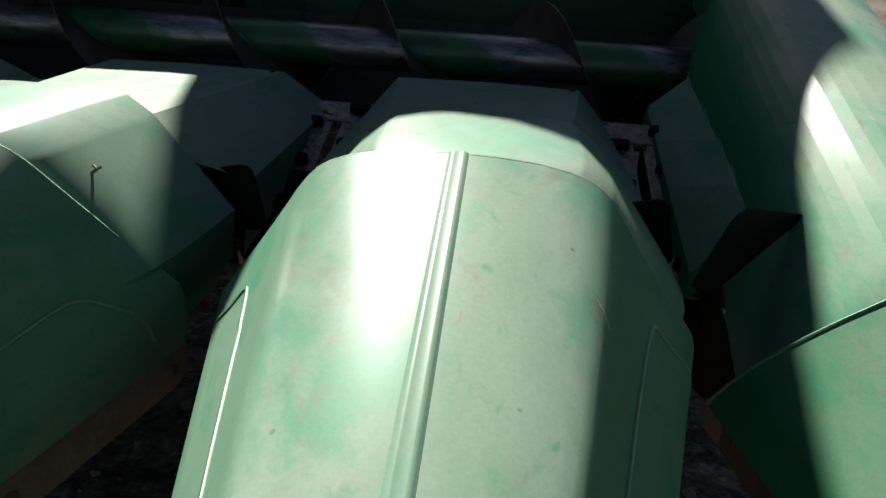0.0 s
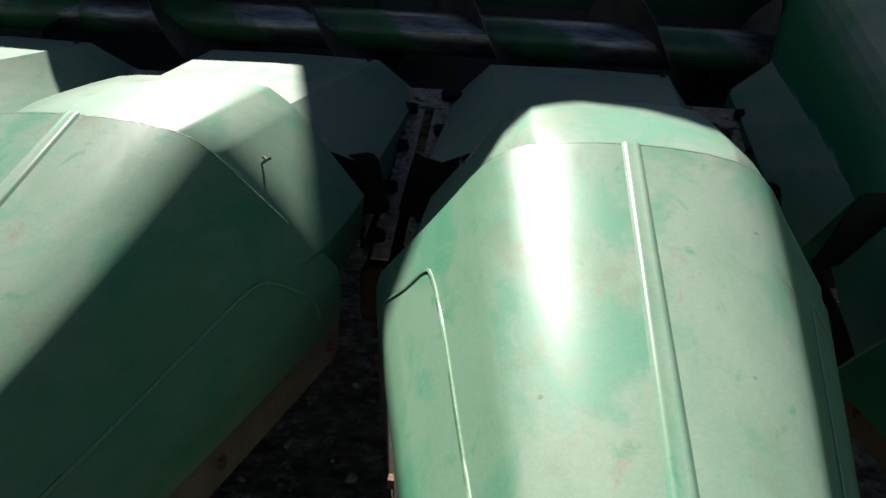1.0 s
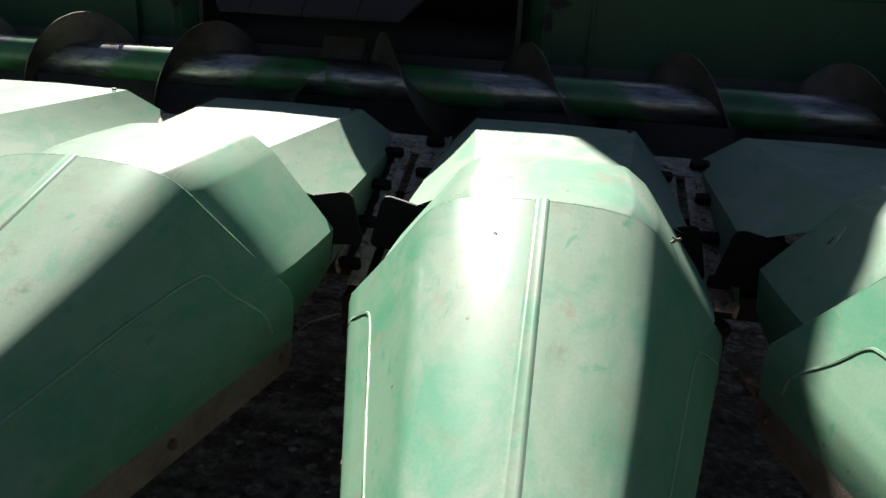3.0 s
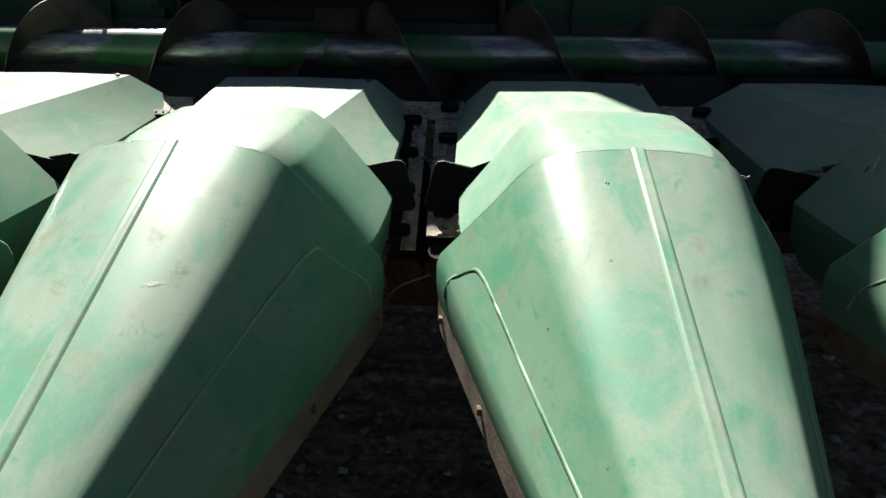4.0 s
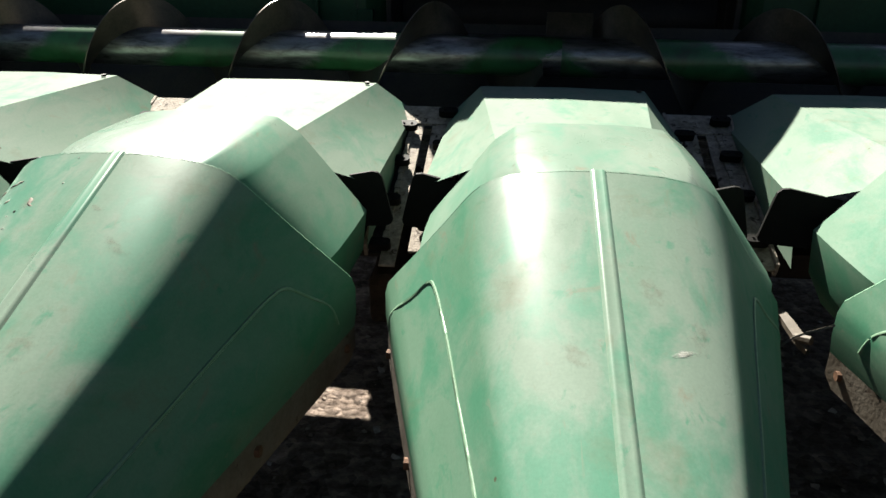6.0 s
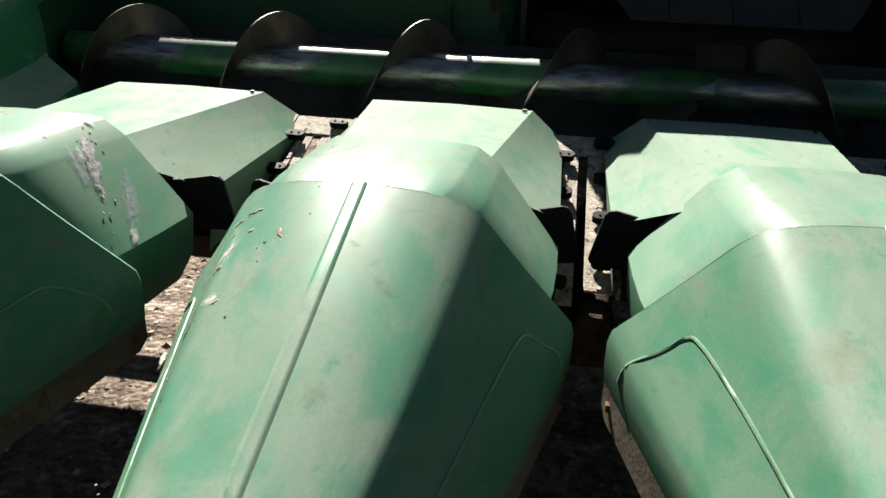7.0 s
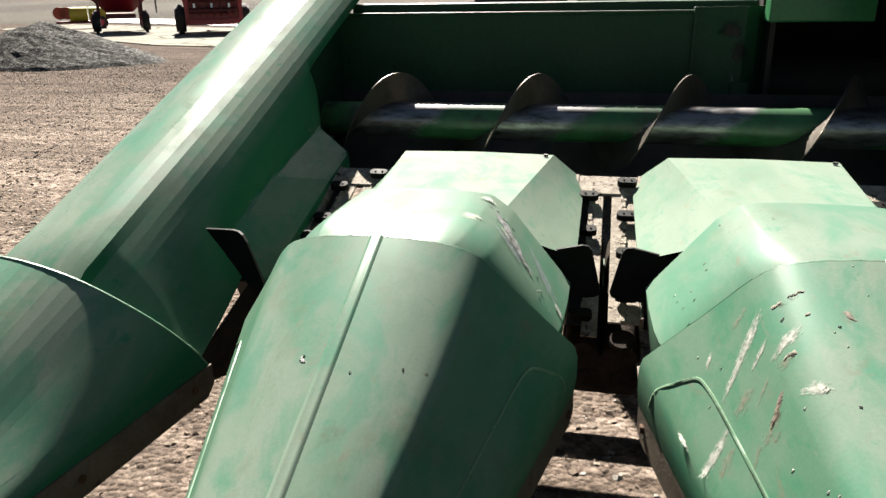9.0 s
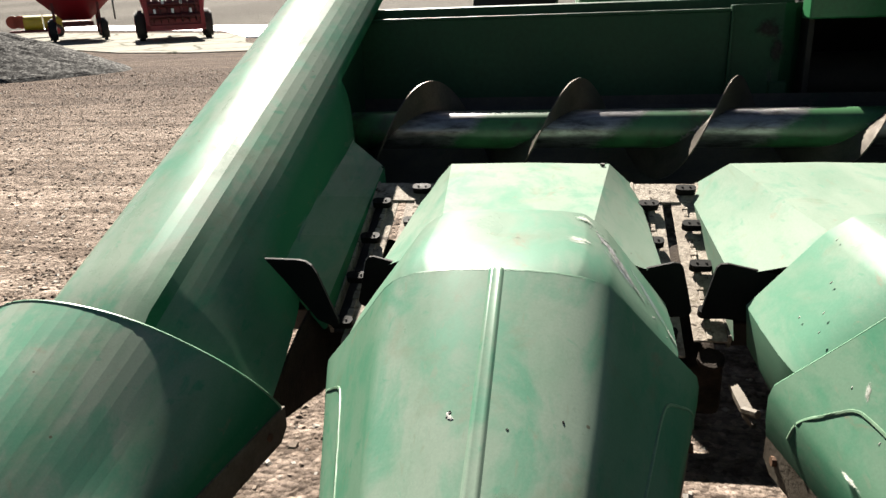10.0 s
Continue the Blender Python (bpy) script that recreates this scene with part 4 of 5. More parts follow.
    # its snout
    seam = [(1.992, 0.565), (2.0, 0.60), (2.03, 0.655), (2.077, 0.712), (2.125, 0.755), (2.175, 0.794), (2.225, 0.822), (2.28, 0.843), (2.34, 0.857), (2.40, 0.861), (2.46, 0.848), (2.52, 0.812), (2.57, 0.755), (2.61, 0.67), (2.63, 0.55)]
    if s > 0:  # this one has been pushed up and inwards
        seam = [(x - 0.02, z + 0.30 * (min(x, 2.34) - 1.992)) for x, z in seam]
    seam = finer(seam, 0.024)

    def seam_rows(inset):
        out = []
        for u in (0.0, 0.03, 0.12, 0.25, 0.4, 0.6, 0.8, 0.95, 1.03):
            row = []
            for x, z in seam:
                k = 1 - 0.78 * u
                drop = (0.861 - z) / 0.3
                row.append((s * (2.34 + (x - 2.34) * k * (1 - inset * 3)), 0.045 + 0.14 * drop * max(0, 1 - u / 0.9) - u,
                            0.861 - 0.36 * u - (0.861 - z) * (1 - 0.85 * u) - inset * (1 - drop) - 0.135 * u * math.sin(math.pi * max(0.0, min(1.0, (2.34 - x) / 0.348)))))
            out.append(row)
        return out
    bm = bmesh.new()
    a, b = loft(bm, seam_rows(0)), loft(bm, seam_rows(0.007))
    for k in range(len(seam) - 1):
        bm.faces.new((a[0][k], a[0][k + 1], b[0][k + 1], b[0][k]))
    bm.faces.new(a[-1])
    fluted(bm, a, seam, 2.10, 2.50)
    snout = part("end_snout", bm, M_END, root, "fluted green end snout")
    bm = bmesh.new()
    tube_along(bm, seam_rows(0.001)[0], 0.0032, 6)
    part("edge_bead", bm, M_EDGE, snout, "pale rubbed rear edge", smooth=50)
    bm = bmesh.new()
    strip = []
    for k, u in enumerate((0.0, 0.02, 0.2, 0.4, 0.6, 0.8)):
        x, y, z = seam_rows(0)[0][0] if u == 0 else (s * (2.34 - 0.348 * (1 - 0.78 * u)), 0.045 + 0.138 * max(0, 1 - u / 0.9) - u, 0.861 - 0.36 * u - 0.296 * (1 - 0.85 * u))
        d = 0.036 if k == 0 else 0.058
        strip.append([(x - s * 0.003, y, z + 0.012), (x - s * 0.003, y, z - d), (x + s * 0.004, y, z - d), (x + s * 0.004, y, z + 0.012)])
    vs = loft(bm, strip, True)
    bm.faces.new(vs[0]), bm.faces.new(vs[-1])
    st = part("skid_strip", bm, M_STRIP, root, "worn bare steel lower strip")
    for u in (0.05, 0.3):
        bm = bmesh.new()
        disc_bar(bm, (s * (2.34 - 0.348 * (1 - 0.78 * u) - 0.003), 0.045 + 0.138 * (1 - u / 0.9) - u, 0.861 - 0.36 * u - 0.296 * (1 - 0.85 * u) - 0.02), "x", 0.009, 0.008, 8)
        part("bolt", bm, M_RUST, st, "rusty round bolt head", smooth=40)
    return root


end_left, end_right = build_end(-1), build_end(1)
end_right.location.x = -0.055


# ---- row units ----
def deck_z(y):
    return 0.684 + 0.366 * (y - 0.75)


def deflector(bm, pts):
    front = [bm.verts.new((x, y, z)) for x, y, z in pts]
    rear = [bm.verts.new((x, y + 0.008, z)) for x, y, z in pts]
    bm.faces.new(front), bm.faces.new(rear)
    for k in range(len(pts)):
        bm.faces.new((front[k], front[(k + 1) % len(pts)], rear[(k + 1) % len(pts)], rear[k]))


def build_row_unit(outer):
    root = thing("row_unit", (0, 0, 0), "dusty steel stalk deck with gathering chains between two dividers", "row unit", "row units of the corn header")
    for s in (-1, 1):
        bm = bmesh.new()
        slant = Matrix.Translation((0, 0.75, deck_z(0.75))) @ Matrix.Rotation(math.atan(0.366), 4, 'X')
        wide = 0.086 if s > 0 else 0.050
        box(bm, (min(s * 0.012, s * wide), -0.25 if s > 0 else -0.30, -0.006), (max(s * 0.012, s * wide), 0.375, 0.0), 0.0015, slant)
        part("deck_plate", bm, M_DECK, root, "dusty worn deck plate")
        bm = bmesh.new()
        box(bm, (min(s * 0.0865, s * 0.096), -0.24, -0.03), (max(s * 0.0865, s * 0.096), 0.375, 0.008), 0.002, slant)
        part("side_rail", bm, M_DECK, root, "pale worn side rail")
        # widened unseen below the hoods to keep sun off the ground between rows
        bm = bmesh.new()
        box(bm, (min(s * 0.097, s * 0.29), -0.10, -0.17), (max(s * 0.097, s * 0.29), 0.36, -0.09), 0.004, slant)
        part("gear_case", bm, M_DARK, root, "greasy dark gear case, widened out of sight to block sun")
        if s < 0:
            bm = bmesh.new()
            box(bm, (-0.086, -0.24, -0.030), (-0.0505, 0.37, -0.022), 0.001, slant)
            part("chain_channel", bm, M_DARK, root, "dark oily chain channel")
        else:
            bm = bmesh.new()
            box(bm, (-0.086, 0.28, -0.004), (0.086, 0.372, 0.0045), 0.0015, slant)
            part("cross_plate", bm, M_DECK, root, "dusty cross plate at the rear of the deck")
        chain = bmesh.new()
        for k in range(17):
            y = -0.25 + k * 0.033
            w = 0.008 if k % 2 else 0.0055
            box(chain, (s * 0.046 - w, y, 0.001), (s * 0.046 + w, y + 0.029, 0.007), 0.0015, slant)
        ch = part("gathering_chain", chain, M_DECK, root, "dusty roller chain")
        for k in range(4):
            bm = bmesh.new()
            y = -0.25 + k * 0.165 + (0.075 if s > 0 else 0)
            outline = [(s * 0.054 + c * 0.0165 + 0.0115 * math.cos(q), y + 0.0135 * math.sin(q)) for c, q in [(1, math.pi * j / 6 - math.pi / 2) for j in range(7)] + [(-1, math.pi * j / 6 + math.pi / 2) for j in range(7)]]
            rims = loft(bm, [[(px, py, z) for px, py in outline] for z in (0.010, 0.026, 0.029)], True)
            bm.faces.new(rims[0]), bm.faces.new(rims[-1])
            for c in (-0.010, 0.012):
                disc_bar(bm, (s * 0.054 + c, y, 0.030), "z", 0.003, 0.004, 6)
            bmesh.ops.transform(bm, matrix=slant, verts=bm.verts[:])
            part("lug", bm, M_RUBBER, ch, "black chain lug", smooth=40)
        bm = bmesh.new()
        a, b = Vector((s * 0.046, 1.02, 0.62)), Vector((s * 0.046, 0.56, 0.48))
        disc_bar(bm, (a + b) / 2, b - a, 0.044, (b - a).length, 12)
        part("stalk_roll", bm, M_MUDDYDARK, root, "mud-caked stalk roll", smooth=40)
        bm = bmesh.new()
        if s == outer:
            deflector(bm, [(s * 0.179, 0.385, 0.824), (s * 0.080, 0.328, 0.844), (s * 0.059, 0.317, 0.845), (s * 0.043, 0.307, 0.840), (s * 0.030, 0.299, 0.826),
                           (-s * 0.015, 0.276, 0.733), (-s * 0.017, 0.274, 0.722), (-s * 0.006, 0.280, 0.713), (s * 0.039, 0.306, 0.717), (s * 0.121, 0.353, 0.782)])
        else:
            deflector(bm, [(s * 0.150, 0.415, 0.800), (s * 0.055, 0.445, 0.812), (s * 0.042, 0.449, 0.809), (s * 0.034, 0.451, 0.800), (s * 0.030, 0.452, 0.785),
                           (s * 0.010, 0.452, 0.700), (s * 0.014, 0.450, 0.692), (s * 0.024, 0.447, 0.688), (s * 0.105, 0.425, 0.690)])
        part("deflector", bm, M_RUBBER, root, "black rubber ear deflector")
    bm = bmesh.new()
    box(bm, (-0.10, 0.58, 0.36), (0.10, 1.02, 0.50), 0.02)
    part("roll_frame", bm, M_MUDDYDARK, root, "mud-caked dark frame below the rolls")
    # idler at the front end of the chain, with its tensioner arm
    bm = bmesh.new()
    disc_bar(bm, (0.048, 0.495, 0.562), (0, -0.344, 0.939), 0.030, 0.012, 18)
    part("idler", bm, M_MUDDYDARK, root, "mud-caked idler sprocket", smooth=40)
    bm = bmesh.new()
    loft(bm, [[(x - w, y, z), (x + w, y, z + 0.004), (x + w, y, z - 0.008), (x - w, y, z - 0.012)] for x, y, z, w in ((0.088, 0.45, 0.530, 0.007), (0.094, 0.41, 0.525, 0.010), (0.103, 0.35, 0.515, 0.011), (0.108, 0.32, 0.508, 0.004))], True)
    arm = part("tensioner_arm", bm, M_STRIP, root, "pale worn tensioner arm")
    bm = bmesh.new()
    disc_bar(bm, (0.104, 0.345, 0.520), (0.6, -0.7, 0.2), 0.010, 0.035, 8)
    part("bolt", bm, M_STRIP, arm, "bare steel bolt", smooth=40)
    return root


for k in range(6):
    build_row_unit({0: -1, 5: 1}.get(k, 0)).location.x = (k - 2.5) * ROW


# ---- auger trough ----
def build_trough():
    root = thing("header_trough", (0, 1.6, 0.7), "dark green painted steel back and floor of the header", "header frame")
    off = Vector((0, -1.6, -0.7))

    def add(name, bm, mat, label="", smooth=None):
        bmesh.ops.translate(bm, verts=bm.verts[:], vec=off)
        return part(name, bm, mat, root, label, smooth)
    bm = bmesh.new()
    prof = [(1.15, 0.735), (1.18, 0.765), (1.22, 0.745), (1.30, 0.728), (1.42, 0.73), (1.54, 0.81), (1.65, 0.915), (1.695, 0.955), (1.70, 0.99)]
    loft(bm, [[(x, y, z) for y, z in prof] for x in (-2.22, -0.61, 0.61, 2.22)])
    thicken(bm, 0.006)
    add("trough_floor", bm, M_TROUGH, "dusty dark trough floor", 40)
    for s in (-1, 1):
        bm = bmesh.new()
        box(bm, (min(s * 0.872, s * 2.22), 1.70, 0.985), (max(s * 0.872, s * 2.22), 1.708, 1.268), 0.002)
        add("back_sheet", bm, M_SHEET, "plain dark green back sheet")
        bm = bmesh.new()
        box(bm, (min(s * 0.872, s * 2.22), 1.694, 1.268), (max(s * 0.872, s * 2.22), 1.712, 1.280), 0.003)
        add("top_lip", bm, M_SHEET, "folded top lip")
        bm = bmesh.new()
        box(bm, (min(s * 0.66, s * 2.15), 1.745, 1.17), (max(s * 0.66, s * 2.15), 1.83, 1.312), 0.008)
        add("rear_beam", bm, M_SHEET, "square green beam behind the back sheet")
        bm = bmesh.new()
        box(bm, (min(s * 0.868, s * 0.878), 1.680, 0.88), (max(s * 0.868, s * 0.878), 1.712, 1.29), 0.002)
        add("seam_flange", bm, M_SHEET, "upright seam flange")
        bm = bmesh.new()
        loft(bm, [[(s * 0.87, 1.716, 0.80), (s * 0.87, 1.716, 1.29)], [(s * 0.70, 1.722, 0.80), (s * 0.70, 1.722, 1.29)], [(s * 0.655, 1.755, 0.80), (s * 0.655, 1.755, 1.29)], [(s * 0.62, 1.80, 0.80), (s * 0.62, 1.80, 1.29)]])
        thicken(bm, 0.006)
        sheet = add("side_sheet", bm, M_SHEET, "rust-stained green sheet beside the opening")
        for a, b, w, m, text in (((0.795, 1.205), (0.700, 1.215), 0.075, M_FILM_RUST, "dark rust stain"), ((0.720, 1.185), (0.705, 1.090), 0.060, M_FILM_RUST, "dark rust stain"),
                                 ((0.735, 1.085), (0.725, 1.010), 0.030, M_FILM_TAN, "pale scratched patch")):
            film(sheet, "stain", lambda x, z, h: Vector((s * x, 1.706 - h, z)) + off, a, b, w, m, text)
        bm = bmesh.new()
        box(bm, (min(s * 0.602, s * 0.622), 1.70, 0.78), (max(s * 0.602, s * 0.622), 1.82, 1.32), 0.003)
        add("opening_post", bm, M_DARK)
        bm = bmesh.new()
        box(bm, (s * 0.70 - 0.03, 1.70, 0.93), (s * 0.70 + 0.03, 1.73, 1.03), 0.004)
        add("bracket", bm, M_SHEET, "small welded bracket")
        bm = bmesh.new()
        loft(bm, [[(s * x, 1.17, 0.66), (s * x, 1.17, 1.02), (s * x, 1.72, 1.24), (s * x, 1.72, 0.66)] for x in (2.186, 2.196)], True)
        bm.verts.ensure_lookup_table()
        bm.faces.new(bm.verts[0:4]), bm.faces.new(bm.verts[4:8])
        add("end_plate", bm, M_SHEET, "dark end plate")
    bm = bmesh.new()
    box(bm, (-2.2, 1.30, 0.378), (2.2, 1.37, 0.458), 0.008)
    add("frame_beam", bm, M_SHEET, "square green frame beam")
    bm = bmesh.new()
    box(bm, (-0.638, 1.642, 1.238), (-0.31, 1.74, 1.50), 0.006)
    add("guard_box", bm, M_GREEN, "bright green guard box")
    return root


build_trough()


def build_shield_board():
    root = thing("centre_shield", (0, 1.17, 1.135), "grey board shield hanging over the feeder opening", "shield")
    slope = Matrix.Rotation(math.atan(0.84), 4, 'X')
    edges = [(-0.36, -0.19), (-0.187, -0.02), (-0.017, 0.153), (0.156, 0.36)]
    for a, b in edges:
        bm = bmesh.new()
        lo_a, lo_b = (0.128 if a < -0.3 else 0.0), (0.128 if b > 0.3 else 0.0)
        pts = [(a, lo_a)] + ([(-0.286, 0.0)] if a < -0.3 else []) + ([(0.286, 0.0)] if b > 0.3 else []) + [(b, lo_b), (b, 0.74), (a, 0.74)]
        f = [bm.verts.new((x, d, 0)) for x, d in pts]
        g = [bm.verts.new((x, d, 0.012)) for x, d in pts]
        bm.faces.new(f), bm.faces.new(g)
        for k in range(len(pts)):
            bm.faces.new((f[k], f[(k + 1) % len(pts)], g[(k + 1) % len(pts)], g[k]))
        bmesh.ops.transform(bm, matrix=slope, verts=bm.verts[:])
        part("board", bm, M_GREY, root, "weathered grey board")
    bm = bmesh.new()
    box(bm, (-0.34, 0.62, -0.045), (0.34, 0.70, -0.004), 0.004, slope)
    part("crossbar", bm, M_DARK, root)
    for s in (-1, 1):
        bm = bmesh.new()
        tube_along(bm, [(s * 0.30, 0.52, 0.40), (s * 0.32, 0.66, 0.36)], 0.02, 8)
        part("arm", bm, M_DARK, root)
    return root


build_shield_board()


# ---- auger ----
def build_auger():
    y0, z0 = 1.40, 0.924
    root = thing("auger", (0, y0, z0), "worn steel cross auger with screw flighting turning to the middle", "auger")
    bm = bmesh.new()
    disc_bar(bm, (0, 0, 0), "x", 0.063, 4.3, 40)
    part("tube", bm, M_TUBE, root, "half-polished steel tube with green paint left", smooth=40)
    pitch, r0, r1 = AUGER_PITCH, 0.060, 0.164
    for s, top in ((-1, -AUGER_LEFT), (1, AUGER_RIGHT)):
        bm = bmesh.new()
        rows = []
        a0, a1 = (-2.12, -0.06) if s < 0 else (0.10, 2.12)
        n = 190
        for i in range(n + 1):
            x = a0 + (a1 - a0) * i / n
            phi = 2 * math.pi * (top - x) / pitch * (1 if s < 0 else -1)
            # phi: 0 at the top, turning towards the front
            d = Vector((0, -math.sin(phi), math.cos(phi)))
            rows.append([Vector((x - 0.002, 0, 0)) + d * r0, Vector((x - 0.002, 0, 0)) + d * r1, Vector((x + 0.002, 0, 0)) + d * r1, Vector((x + 0.002, 0, 0)) + d * r0])
        vs = loft(bm, rows, True)
        bm.faces.new(vs[0]), bm.faces.new(vs[-1])
        part("flight", bm, M_FLIGHT, root, "thin worn steel screw flight", smooth=40)
    bm = bmesh.new()
    box(bm, (-0.05, -0.004, 0.058), (0.10, 0.004, 0.158), 0.002, Matrix.Rotation(radians(-35), 4, 'X'))
    part("paddle", bm, M_FLIGHT, root, "flat brown feeding paddle between the flights")
    return root


build_auger()


# ---- combine behind the header ----
# unseen cab outline, shaped so that its shadow edge falls across the hoods
CAB_SHADOW_LINE = [(-0.165, 1.75), (-0.165, 3.33), (-0.20, 3.93), (-0.215, 4.04), (-0.14, 4.09), (0.05, 4.10), (0.118, 4.07), (0.18, 4.042), (0.28, 3.995), (0.36, 4.024), (0.41, 4.11), (0.48, 4.15),
            (0.66, 4.02), (0.935, 3.805), (1.085, 3.77), (1.20, 3.745), (1.255, 3.64), (1.29, 3.54), (1.32, 3.2), (1.32, 1.75)]


def build_combine():
    root = thing("combine_harvester", (0, 3, 0), "green combine harvester carrying the corn header", "combine")
    off = Vector((0, -3, 0))

    def add(name, bm, mat, label="", parent=None, smooth=None):
        bmesh.ops.translate(bm, verts=bm.verts[:], vec=off)
        return part(name, bm, mat, parent or root, label, smooth)
    # its top is raised out of view to shade the rear covers
    bm = bmesh.new()
    for lo, hi in (((-0.60, 1.82, 0.74), (0.60, 3.2, 0.77)), ((-0.63, 1.82, 0.74), (-0.60, 3.2, 1.40)), ((0.60, 1.82, 0.74), (0.63, 3.2, 1.40)), ((-0.63, 1.82, 1.40), (0.63, 3.2, 1.80)), ((-0.63, 3.17, 0.74), (0.63, 3.2, 1.43))):
        box(bm, lo, hi, 0.004)
    add("feeder_house", bm, M_DARK, "dark feeder house")
    bm = bmesh.new()
    disc_bar(bm, (0, 2.02, 0.99), "x", 0.11, 1.19, 28)
    add("feeder_drum", bm, M_DARK, "dark steel feeder drum", smooth=40)
    # unseen; carried out to the right to shade the ground at that end
    bm = bmesh.new()
    box(bm, (-1.35, 3.25, 1.0), (1.92, 7.5, 2.6), 0.08)
    add("body", bm, M_CAB, "green bodywork")
    # unseen block added to keep ground between the left dividers in shade
    bm = bmesh.new()
    box(bm, (-1.84, 3.25, 1.45), (-1.352, 4.2, 2.28), 0.04)
    add("side_shade_block", bm, M_CAB, "green block over the drive wheel, added to shade the ground")
    bm = bmesh.new()
    loft(bm, [[(x, y, z) for x, z in CAB_SHADOW_LINE] for y in (3.60, 5.0)], True)
    bm.verts.ensure_lookup_table()
    bm.faces.new(bm.verts[:len(CAB_SHADOW_LINE)]), bm.faces.new(bm.verts[len(CAB_SHADOW_LINE):])
    cab = add("cab", bm, M_CAB, "operator cab, unseen, outlined to throw the shadow on the hoods")
    bm = bmesh.new()
    box(bm, (-0.05, 3.590, 1.95), (1.15, 3.596, 3.45))
    add("windscreen", bm, M_GLASSY, "dark windscreen", cab)
    for s in (-1, 1):
        bm = bmesh.new()
        disc_bar(bm, (s * 1.75, 4.4, 0.85), "x", 0.85, 0.5, 36)
        w = add("wheel", bm, M_TYRE, "large lugged drive wheel", smooth=30)
        bm = bmesh.new()
        disc_bar(bm, (s * 2.01, 4.4, 0.85), "x", 0.42, 0.03, 28)
        add("rim", bm, M_YELLOW, "yellow rim", w, 30)
        bm = bmesh.new()
        disc_bar(bm, (s * 1.2, 7.0, 0.55), "x", 0.55, 0.35, 28)
        add("wheel", bm, M_TYRE, "steered rear wheel", smooth=30)
    return root


build_combine()


# ---- yard behind ----
def build_pile():
    rng = random.Random(5)
    bm = bmesh.new()
    n, rings = 56, 16
    rows = []
    for j in range(rings + 1):
        f = j / rings
        row = []
        for i in range(n):
            a = 2 * math.pi * i / n
            r = (2.02 + 0.20 * math.sin(2 * a + 1) + 0.10 * math.sin(5 * a)) * f
            p = Vector((r * 1.15 * math.cos(a), r * math.sin(a), 0))
            h = 0.90 * (1 - f ** 1.2)
            p.z = h + 0.05 * noise.noise(p * 2.5) * (1 - f) + 0.03 * noise.noise(p * 8) * (f < 0.98) - (0.03 if j == rings else 0)
            row.append(p)
        rows.append(row)
    loft(bm, rows, True)
    bmesh.ops.remove_doubles(bm, verts=bm.verts[:], dist=0.002)
    ob = finish("gravel_pile", bm, M_PILE)
    ob.location = (-13.25, 13.4, 0)
    return tagged(ob, "heap of loose grey gravel on the yard", "gravel pile", kind="stuff")


def scatter_stones(name, places, material, label):
    """Many small angular stones in one mesh."""
    base = [Vector(p) for p in ((1, 0, -0.3), (-0.5, 0.87, -0.3), (-0.5, -0.87, -0.3), (0.55, 0.8, 0.25), (-0.95, 0.05, 0.3), (0.5, -0.8, 0.3), (0.05, 0.05, 0.75))]
    tris = [(0, 3, 6), (3, 1, 4), (3, 4, 6), (4, 2, 5), (4, 5, 6), (5, 0, 6), (0, 1, 3), (1, 2, 4), (2, 0, 5)]
    rng = random.Random(11)
    verts, faces = [], []
    for x, y, z, r in places:
        rot = Euler((rng.uniform(-0.5, 0.5), rng.uniform(-0.5, 0.5), rng.uniform(0, 6.28))).to_matrix()
        sx, sy, sz = (r * rng.uniform(0.6, 1.3) for _ in range(3))
        k = len(verts)
        for p in base:
            q = rot @ Vector((p.x * sx, p.y * sy, p.z * sz * 0.8))
            verts.append((q.x + x, q.y + y, q.z + z))
        faces += [(a + k, b + k, c + k) for a, b, c in tris]
    me = bpy.data.meshes.new(name)
    me.from_pydata(verts, [], faces)
    me.materials.append(material)
    return tagged(new(name, me), label, "gravel", kind="stuff")


build_pile()
rng = random.Random(7)
near = []
for _ in range(9000):
    x, y = rng.uniform(-4.2, 3.0), rng.uniform(-0.3, 3.4)
    if x > -1.0 and rng.random() < 0.55:
        continue
    near.append((x, y, 0.0, rng.choice((0.006, 0.009, 0.012, 0.016)) * rng.uniform(0.7, 1.3)))
for _ in range(17000):
    y = 0.5 + 13.0 * rng.random() ** 1.5
    near.append((-3.0 - (2.5 + 0.75 * y) * rng.random(), y, 0.0, rng.uniform(0.006, 0.016) * (1 + 0.05 * y)))
scatter_stones("loose_gravel", near, M_STONE, "loose angular brown and grey stones over the yard")

def flat_patch(name, pts, z, thick, mat, label, category):
    bm = bmesh.new()
    top = [bm.verts.new((x, y, z + thick)) for x, y in pts]
    low = [bm.verts.new((x, y, z - 0.05)) for x, y in pts]
    bm.faces.new(top)
    for k in range(len(pts)):
        bm.faces.new((top[k], top[(k + 1) % len(pts)], low[(k + 1) % len(pts)], low[k]))
    return tagged(finish(name, bm, mat), label, category, kind="structure")


flat_patch("concrete_apron", [(-30, 30.5), (-22.0, 25.2), (-17.0, 21.0), (-14.2, 19.1), (-11.6, 18.4), (-9.4, 18.7), (-10.2, 20.4), (-11.8, 22.6), (-13.0, 25.4), (-15.0, 29.0), (-30, 36)], 0, 0.03, M_APRON, "cracked pale concrete apron on the yard", "pavement")
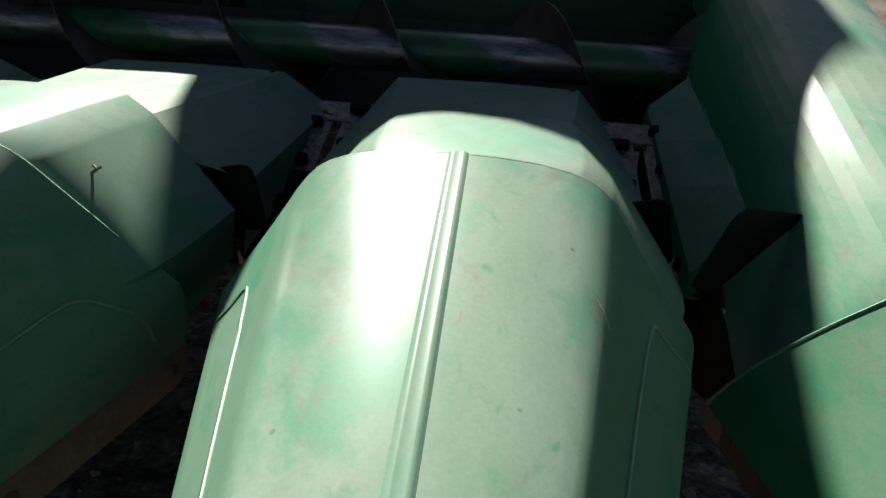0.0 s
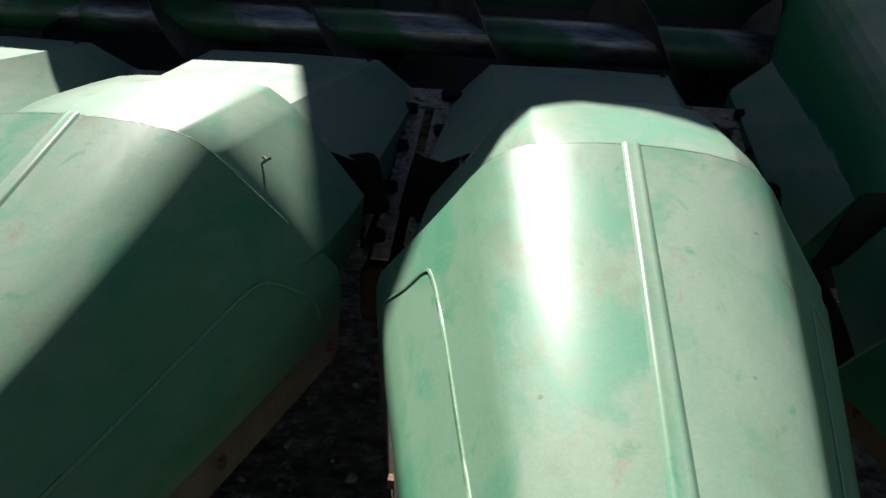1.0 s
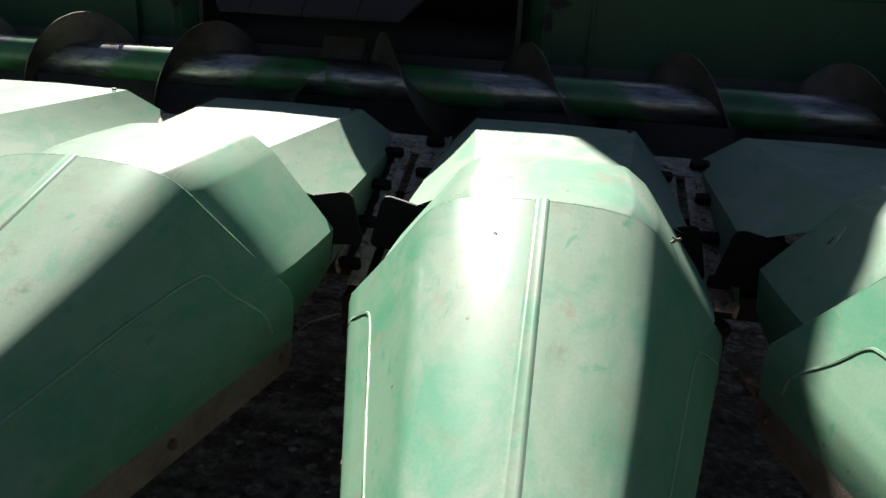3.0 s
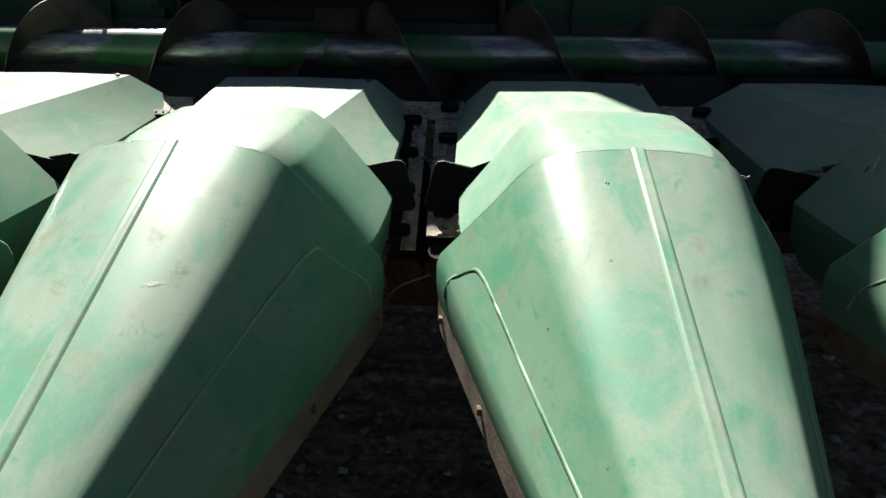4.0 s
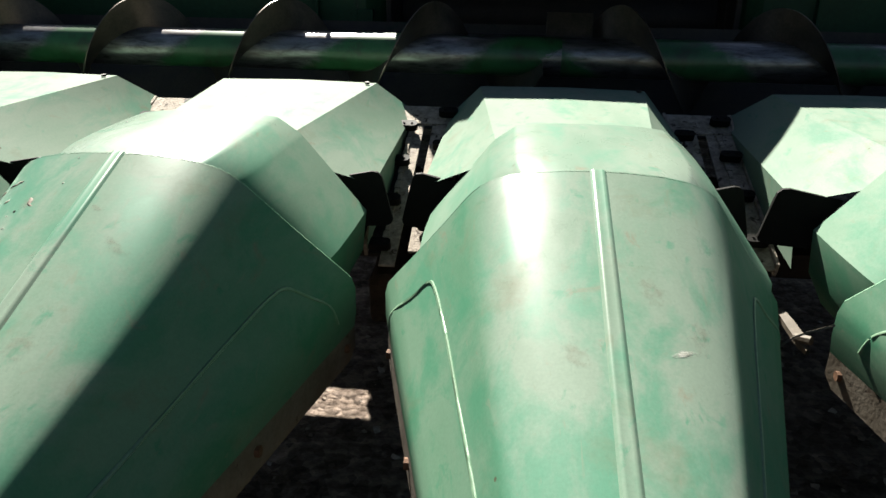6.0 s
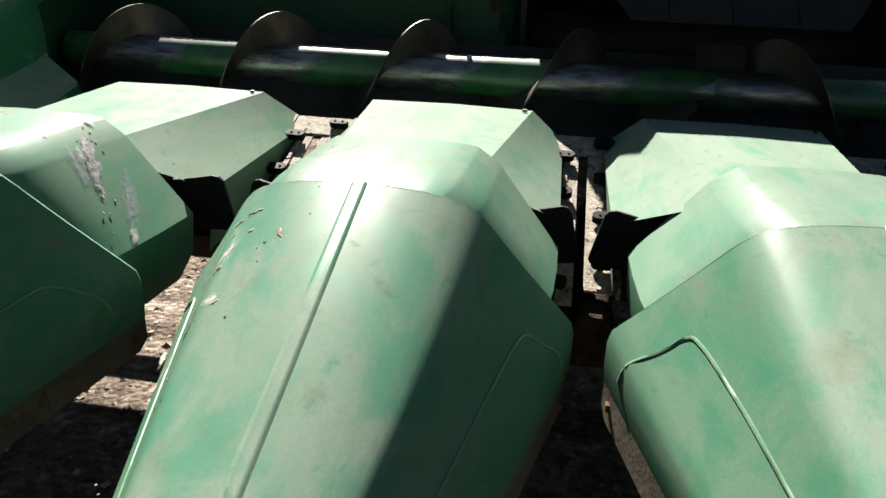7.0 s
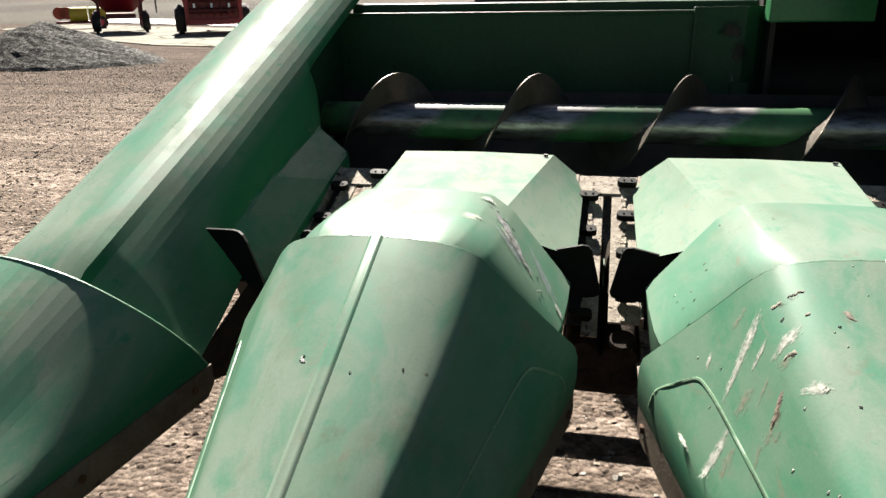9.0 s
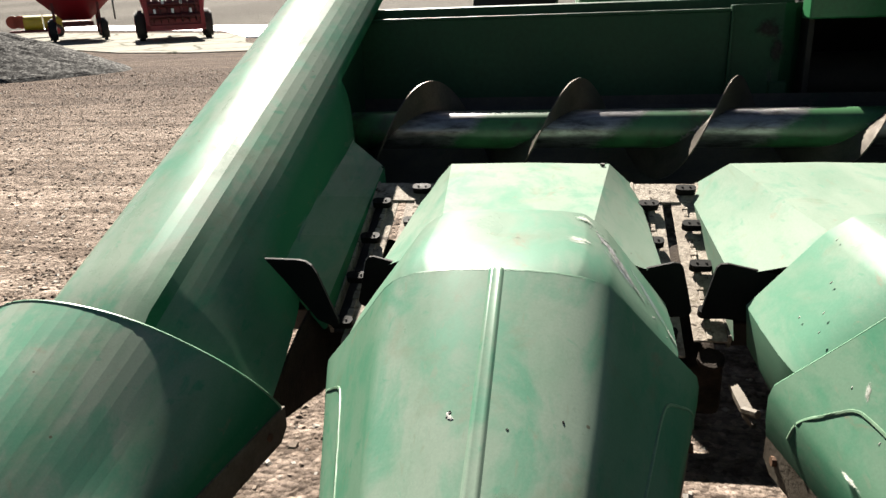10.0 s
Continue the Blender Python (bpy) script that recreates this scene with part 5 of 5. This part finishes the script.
flat_patch("white_sheeting", [(-34, 41), (-16.5, 31.0), (-13.0, 25.4), (-9, 24.6), (-5, 27.0), (-8, 35.5), (-16.5, 36.5), (-34, 46)], 0, 0.05, M_WHITE, "strip of bright white sheeting at the field edge", "sheeting")


def wheel_at(root, c, r, w, axis="x", rim=M_RED):
    bm = bmesh.new()
    disc_bar(bm, c, axis, r, w, 22)
    es = [e for e in bm.edges if len(e.link_faces) == 2 and e.calc_face_angle(0) > 1.0]
    bmesh.ops.bevel(bm, geom=es, offset=min(0.08, w * 0.3), segments=2, affect='EDGES')
    ob = part("wheel", bm, M_TYRE, root, "dusty black tyre", smooth=35)
    bm = bmesh.new()
    disc_bar(bm, Vector(c) + Vector((0, -0.02, 0)) if axis == "y" else c, axis, r * 0.5, w + 0.03, 16)
    part("rim", bm, rim, ob, smooth=35)


def build_spreader(x, y, turn):
    root = thing("manure_spreader", (x, y, 0.03), "red box spreader trailer on two wheels, seen from its rear", "trailer", rot=(0, 0, turn))
    bm = bmesh.new()
    loft(bm, [[(-0.92, -0.1, 0.42), (0.92, -0.1, 0.42), (1.10, -0.1, 1.60), (-1.10, -0.1, 1.60)], [(-0.92, 3.6, 0.60), (0.92, 3.6, 0.60), (1.10, 3.6, 1.60), (-1.10, 3.6, 1.60)]], True)
    bm.verts.ensure_lookup_table()
    bm.faces.new(bm.verts[:4]), bm.faces.new(bm.verts[4:])
    part("box", bm, M_RED, root, "red steel box")
    bm = bmesh.new()
    for lo, hi in (((-1.0, -0.25, 0.36), (1.0, -0.12, 0.56)), ((-1.0, -0.25, 0.40), (-0.86, -0.12, 1.60)), ((0.86, -0.25, 0.40), (1.0, -0.12, 1.60))):
        box(bm, lo, hi, 0.01)
    part("rear_frame", bm, M_RED, root)
    for z in (0.85, 1.25):
        bm = bmesh.new()
        disc_bar(bm, (0, -0.25, z), "x", 0.09, 1.7, 10)
        beater = part("beater", bm, M_REDDARK, root, "dark bladed beater")
        for k in range(7):
            bm = bmesh.new()
            disc_bar(bm, (-0.72 + k * 0.24, -0.25, z), "x", 0.22, 0.02, 6)
            part("blade", bm, M_REDDARK, beater)
    for k in range(5):
        bm = bmesh.new()
        box(bm, (-0.7 + k * 0.3, -0.36, 0.95 + 0.3 * (k % 2)), (-0.62 + k * 0.3, -0.30, 1.10 + 0.3 * (k % 2)), 0.01)
        part("plate", bm, M_WHITE, root, "small pale plate")
    for s in (-1, 1):
        wheel_at(root, (s * 1.17, 1.2, 0.53), 0.53, 0.36)
    bm = bmesh.new()
    tube_along(bm, [(0, 3.6, 0.7), (0, 5.2, 0.55)], 0.07, 8)
    part("drawbar", bm, M_RED, root)
    return root


def build_wagon(x, y, turn):
    root = thing("gravity_wagon", (x, y, 0.03), "red hopper grain wagon on four wheels", "trailer", rot=(0, 0, turn))
    bm = bmesh.new()
    loft(bm, [[(-0.35, -0.5, 0.78), (0.35, -0.5, 0.78), (0.35, 0.5, 0.78), (-0.35, 0.5, 0.78)], [(-1.5, -1.3, 1.75), (1.3, -1.3, 1.55), (1.3, 1.3, 1.55), (-1.5, 1.3, 1.75)],
              [(-1.5, -1.3, 2.7), (1.3, -1.3, 2.7), (1.3, 1.3, 2.7), (-1.5, 1.3, 2.7)]], True)
    part("hopper", bm, M_RED, root, "tapered red hopper")
    for a in (-1.2, 1.1):
        for b in (-0.8, 0.8):
            bm = bmesh.new()
            box(bm, (a - 0.05, b - 0.05, 0.6), (a + 0.05, b + 0.05, 1.8), 0.01)
            part("post", bm, M_REDDARK, root)
            wheel_at(root, (a, b * 1.15, 0.42), 0.42, 0.28, "y")
    bm = bmesh.new()
    box(bm, (-1.6, -0.55, 0.55), (1.5, 0.55, 0.72), 0.02)
    part("chassis", bm, M_REDDARK, root)
    for x in (1.0, 1.32):
        bm = bmesh.new()
        tube_along(bm, [(x, 1.36, 0.75), (x, 1.36, 2.7)], 0.025, 6)
        rail = part("ladder_rail", bm, M_STEEL, root)
    for k in range(5):
        bm = bmesh.new()
        tube_along(bm, [(1.0, 1.36, 0.85 + k * 0.4), (1.32, 1.36, 0.85 + k * 0.4)], 0.02, 6)
        part("ladder_rung", bm, M_STEEL, root)
    return root


def build_sprayer(x, y):
    root = thing("sprayer_cart", (x, y, 0), "yellow tank sprayer cart with orange pump frame", "sprayer", rot=(0, 0, 0.6))
    root.scale = (0.66, 0.66, 0.66)
    for k in range(2):
        bm = bmesh.new()
        disc_bar(bm, (0.2 + k * 1.25, 0, 1.0), "x", 0.5, 1.15, 20)
        part("tank", bm, M_YELLOW, root, "yellow plastic tank", smooth=40)
    bm = bmesh.new()
    box(bm, (-1.3, -0.45, 0.4), (2.0, 0.45, 0.55), 0.02)
    part("chassis", bm, M_REDDARK, root)
    for a in (-1.0, -0.55):
        bm = bmesh.new()
        disc_bar(bm, (a, -0.2, 1.1), "y", 0.42, 0.25, 14)
        part("reel", bm, M_ORANGE, root, "orange hose reel", smooth=40)
    for s in (-1, 1):
        wheel_at(root, (1.6, s * 0.8, 0.45), 0.45, 0.3, "y")
    return root


def build_implement(x, y):
    root = thing("field_implement", (x, y, 0), "orange tillage implement standing on the yard", "implement")
    for k in range(4):
        bm = bmesh.new()
        box(bm, (-1.2 + k * 0.7, -0.3, 0.25), (-0.8 + k * 0.7, 0.3, 1.0 + 0.2 * (k % 2)), 0.03)
        part("frame_block", bm, M_ORANGE, root)
    bm = bmesh.new()
    box(bm, (-1.6, -0.1, 0.0), (1.6, 0.1, 0.3), 0.02)
    part("toolbar", bm, M_REDDARK, root)
    return root


build_spreader(-15.22, 24.6, 0.54)
build_wagon(-20.85, 27.2, 0.62 - math.pi / 2)
build_sprayer(-25.4, 30.4)
build_implement(-32.5, 31.0)


def build_leaf():
    root = thing("dry_leaf", (0.38, 0.1, 0.65), "curled dry tan maize leaf caught between two snouts", "leaf")
    bm = bmesh.new()
    rows = []
    for x, z in ((-0.046, -0.026), (-0.034, -0.008), (-0.016, 0.008), (0.003, 0.017), (0.022, 0.025), (0.044, 0.034)):
        rows.append([(x, -0.002, z - 0.002), (x, 0.0, z + 0.001), (x, 0.003, z - 0.001)])
    loft(bm, rows)
    thicken(bm, 0.0012)
    part("blade", bm, M_STRIP, root, smooth=40)
    return root


build_leaf()
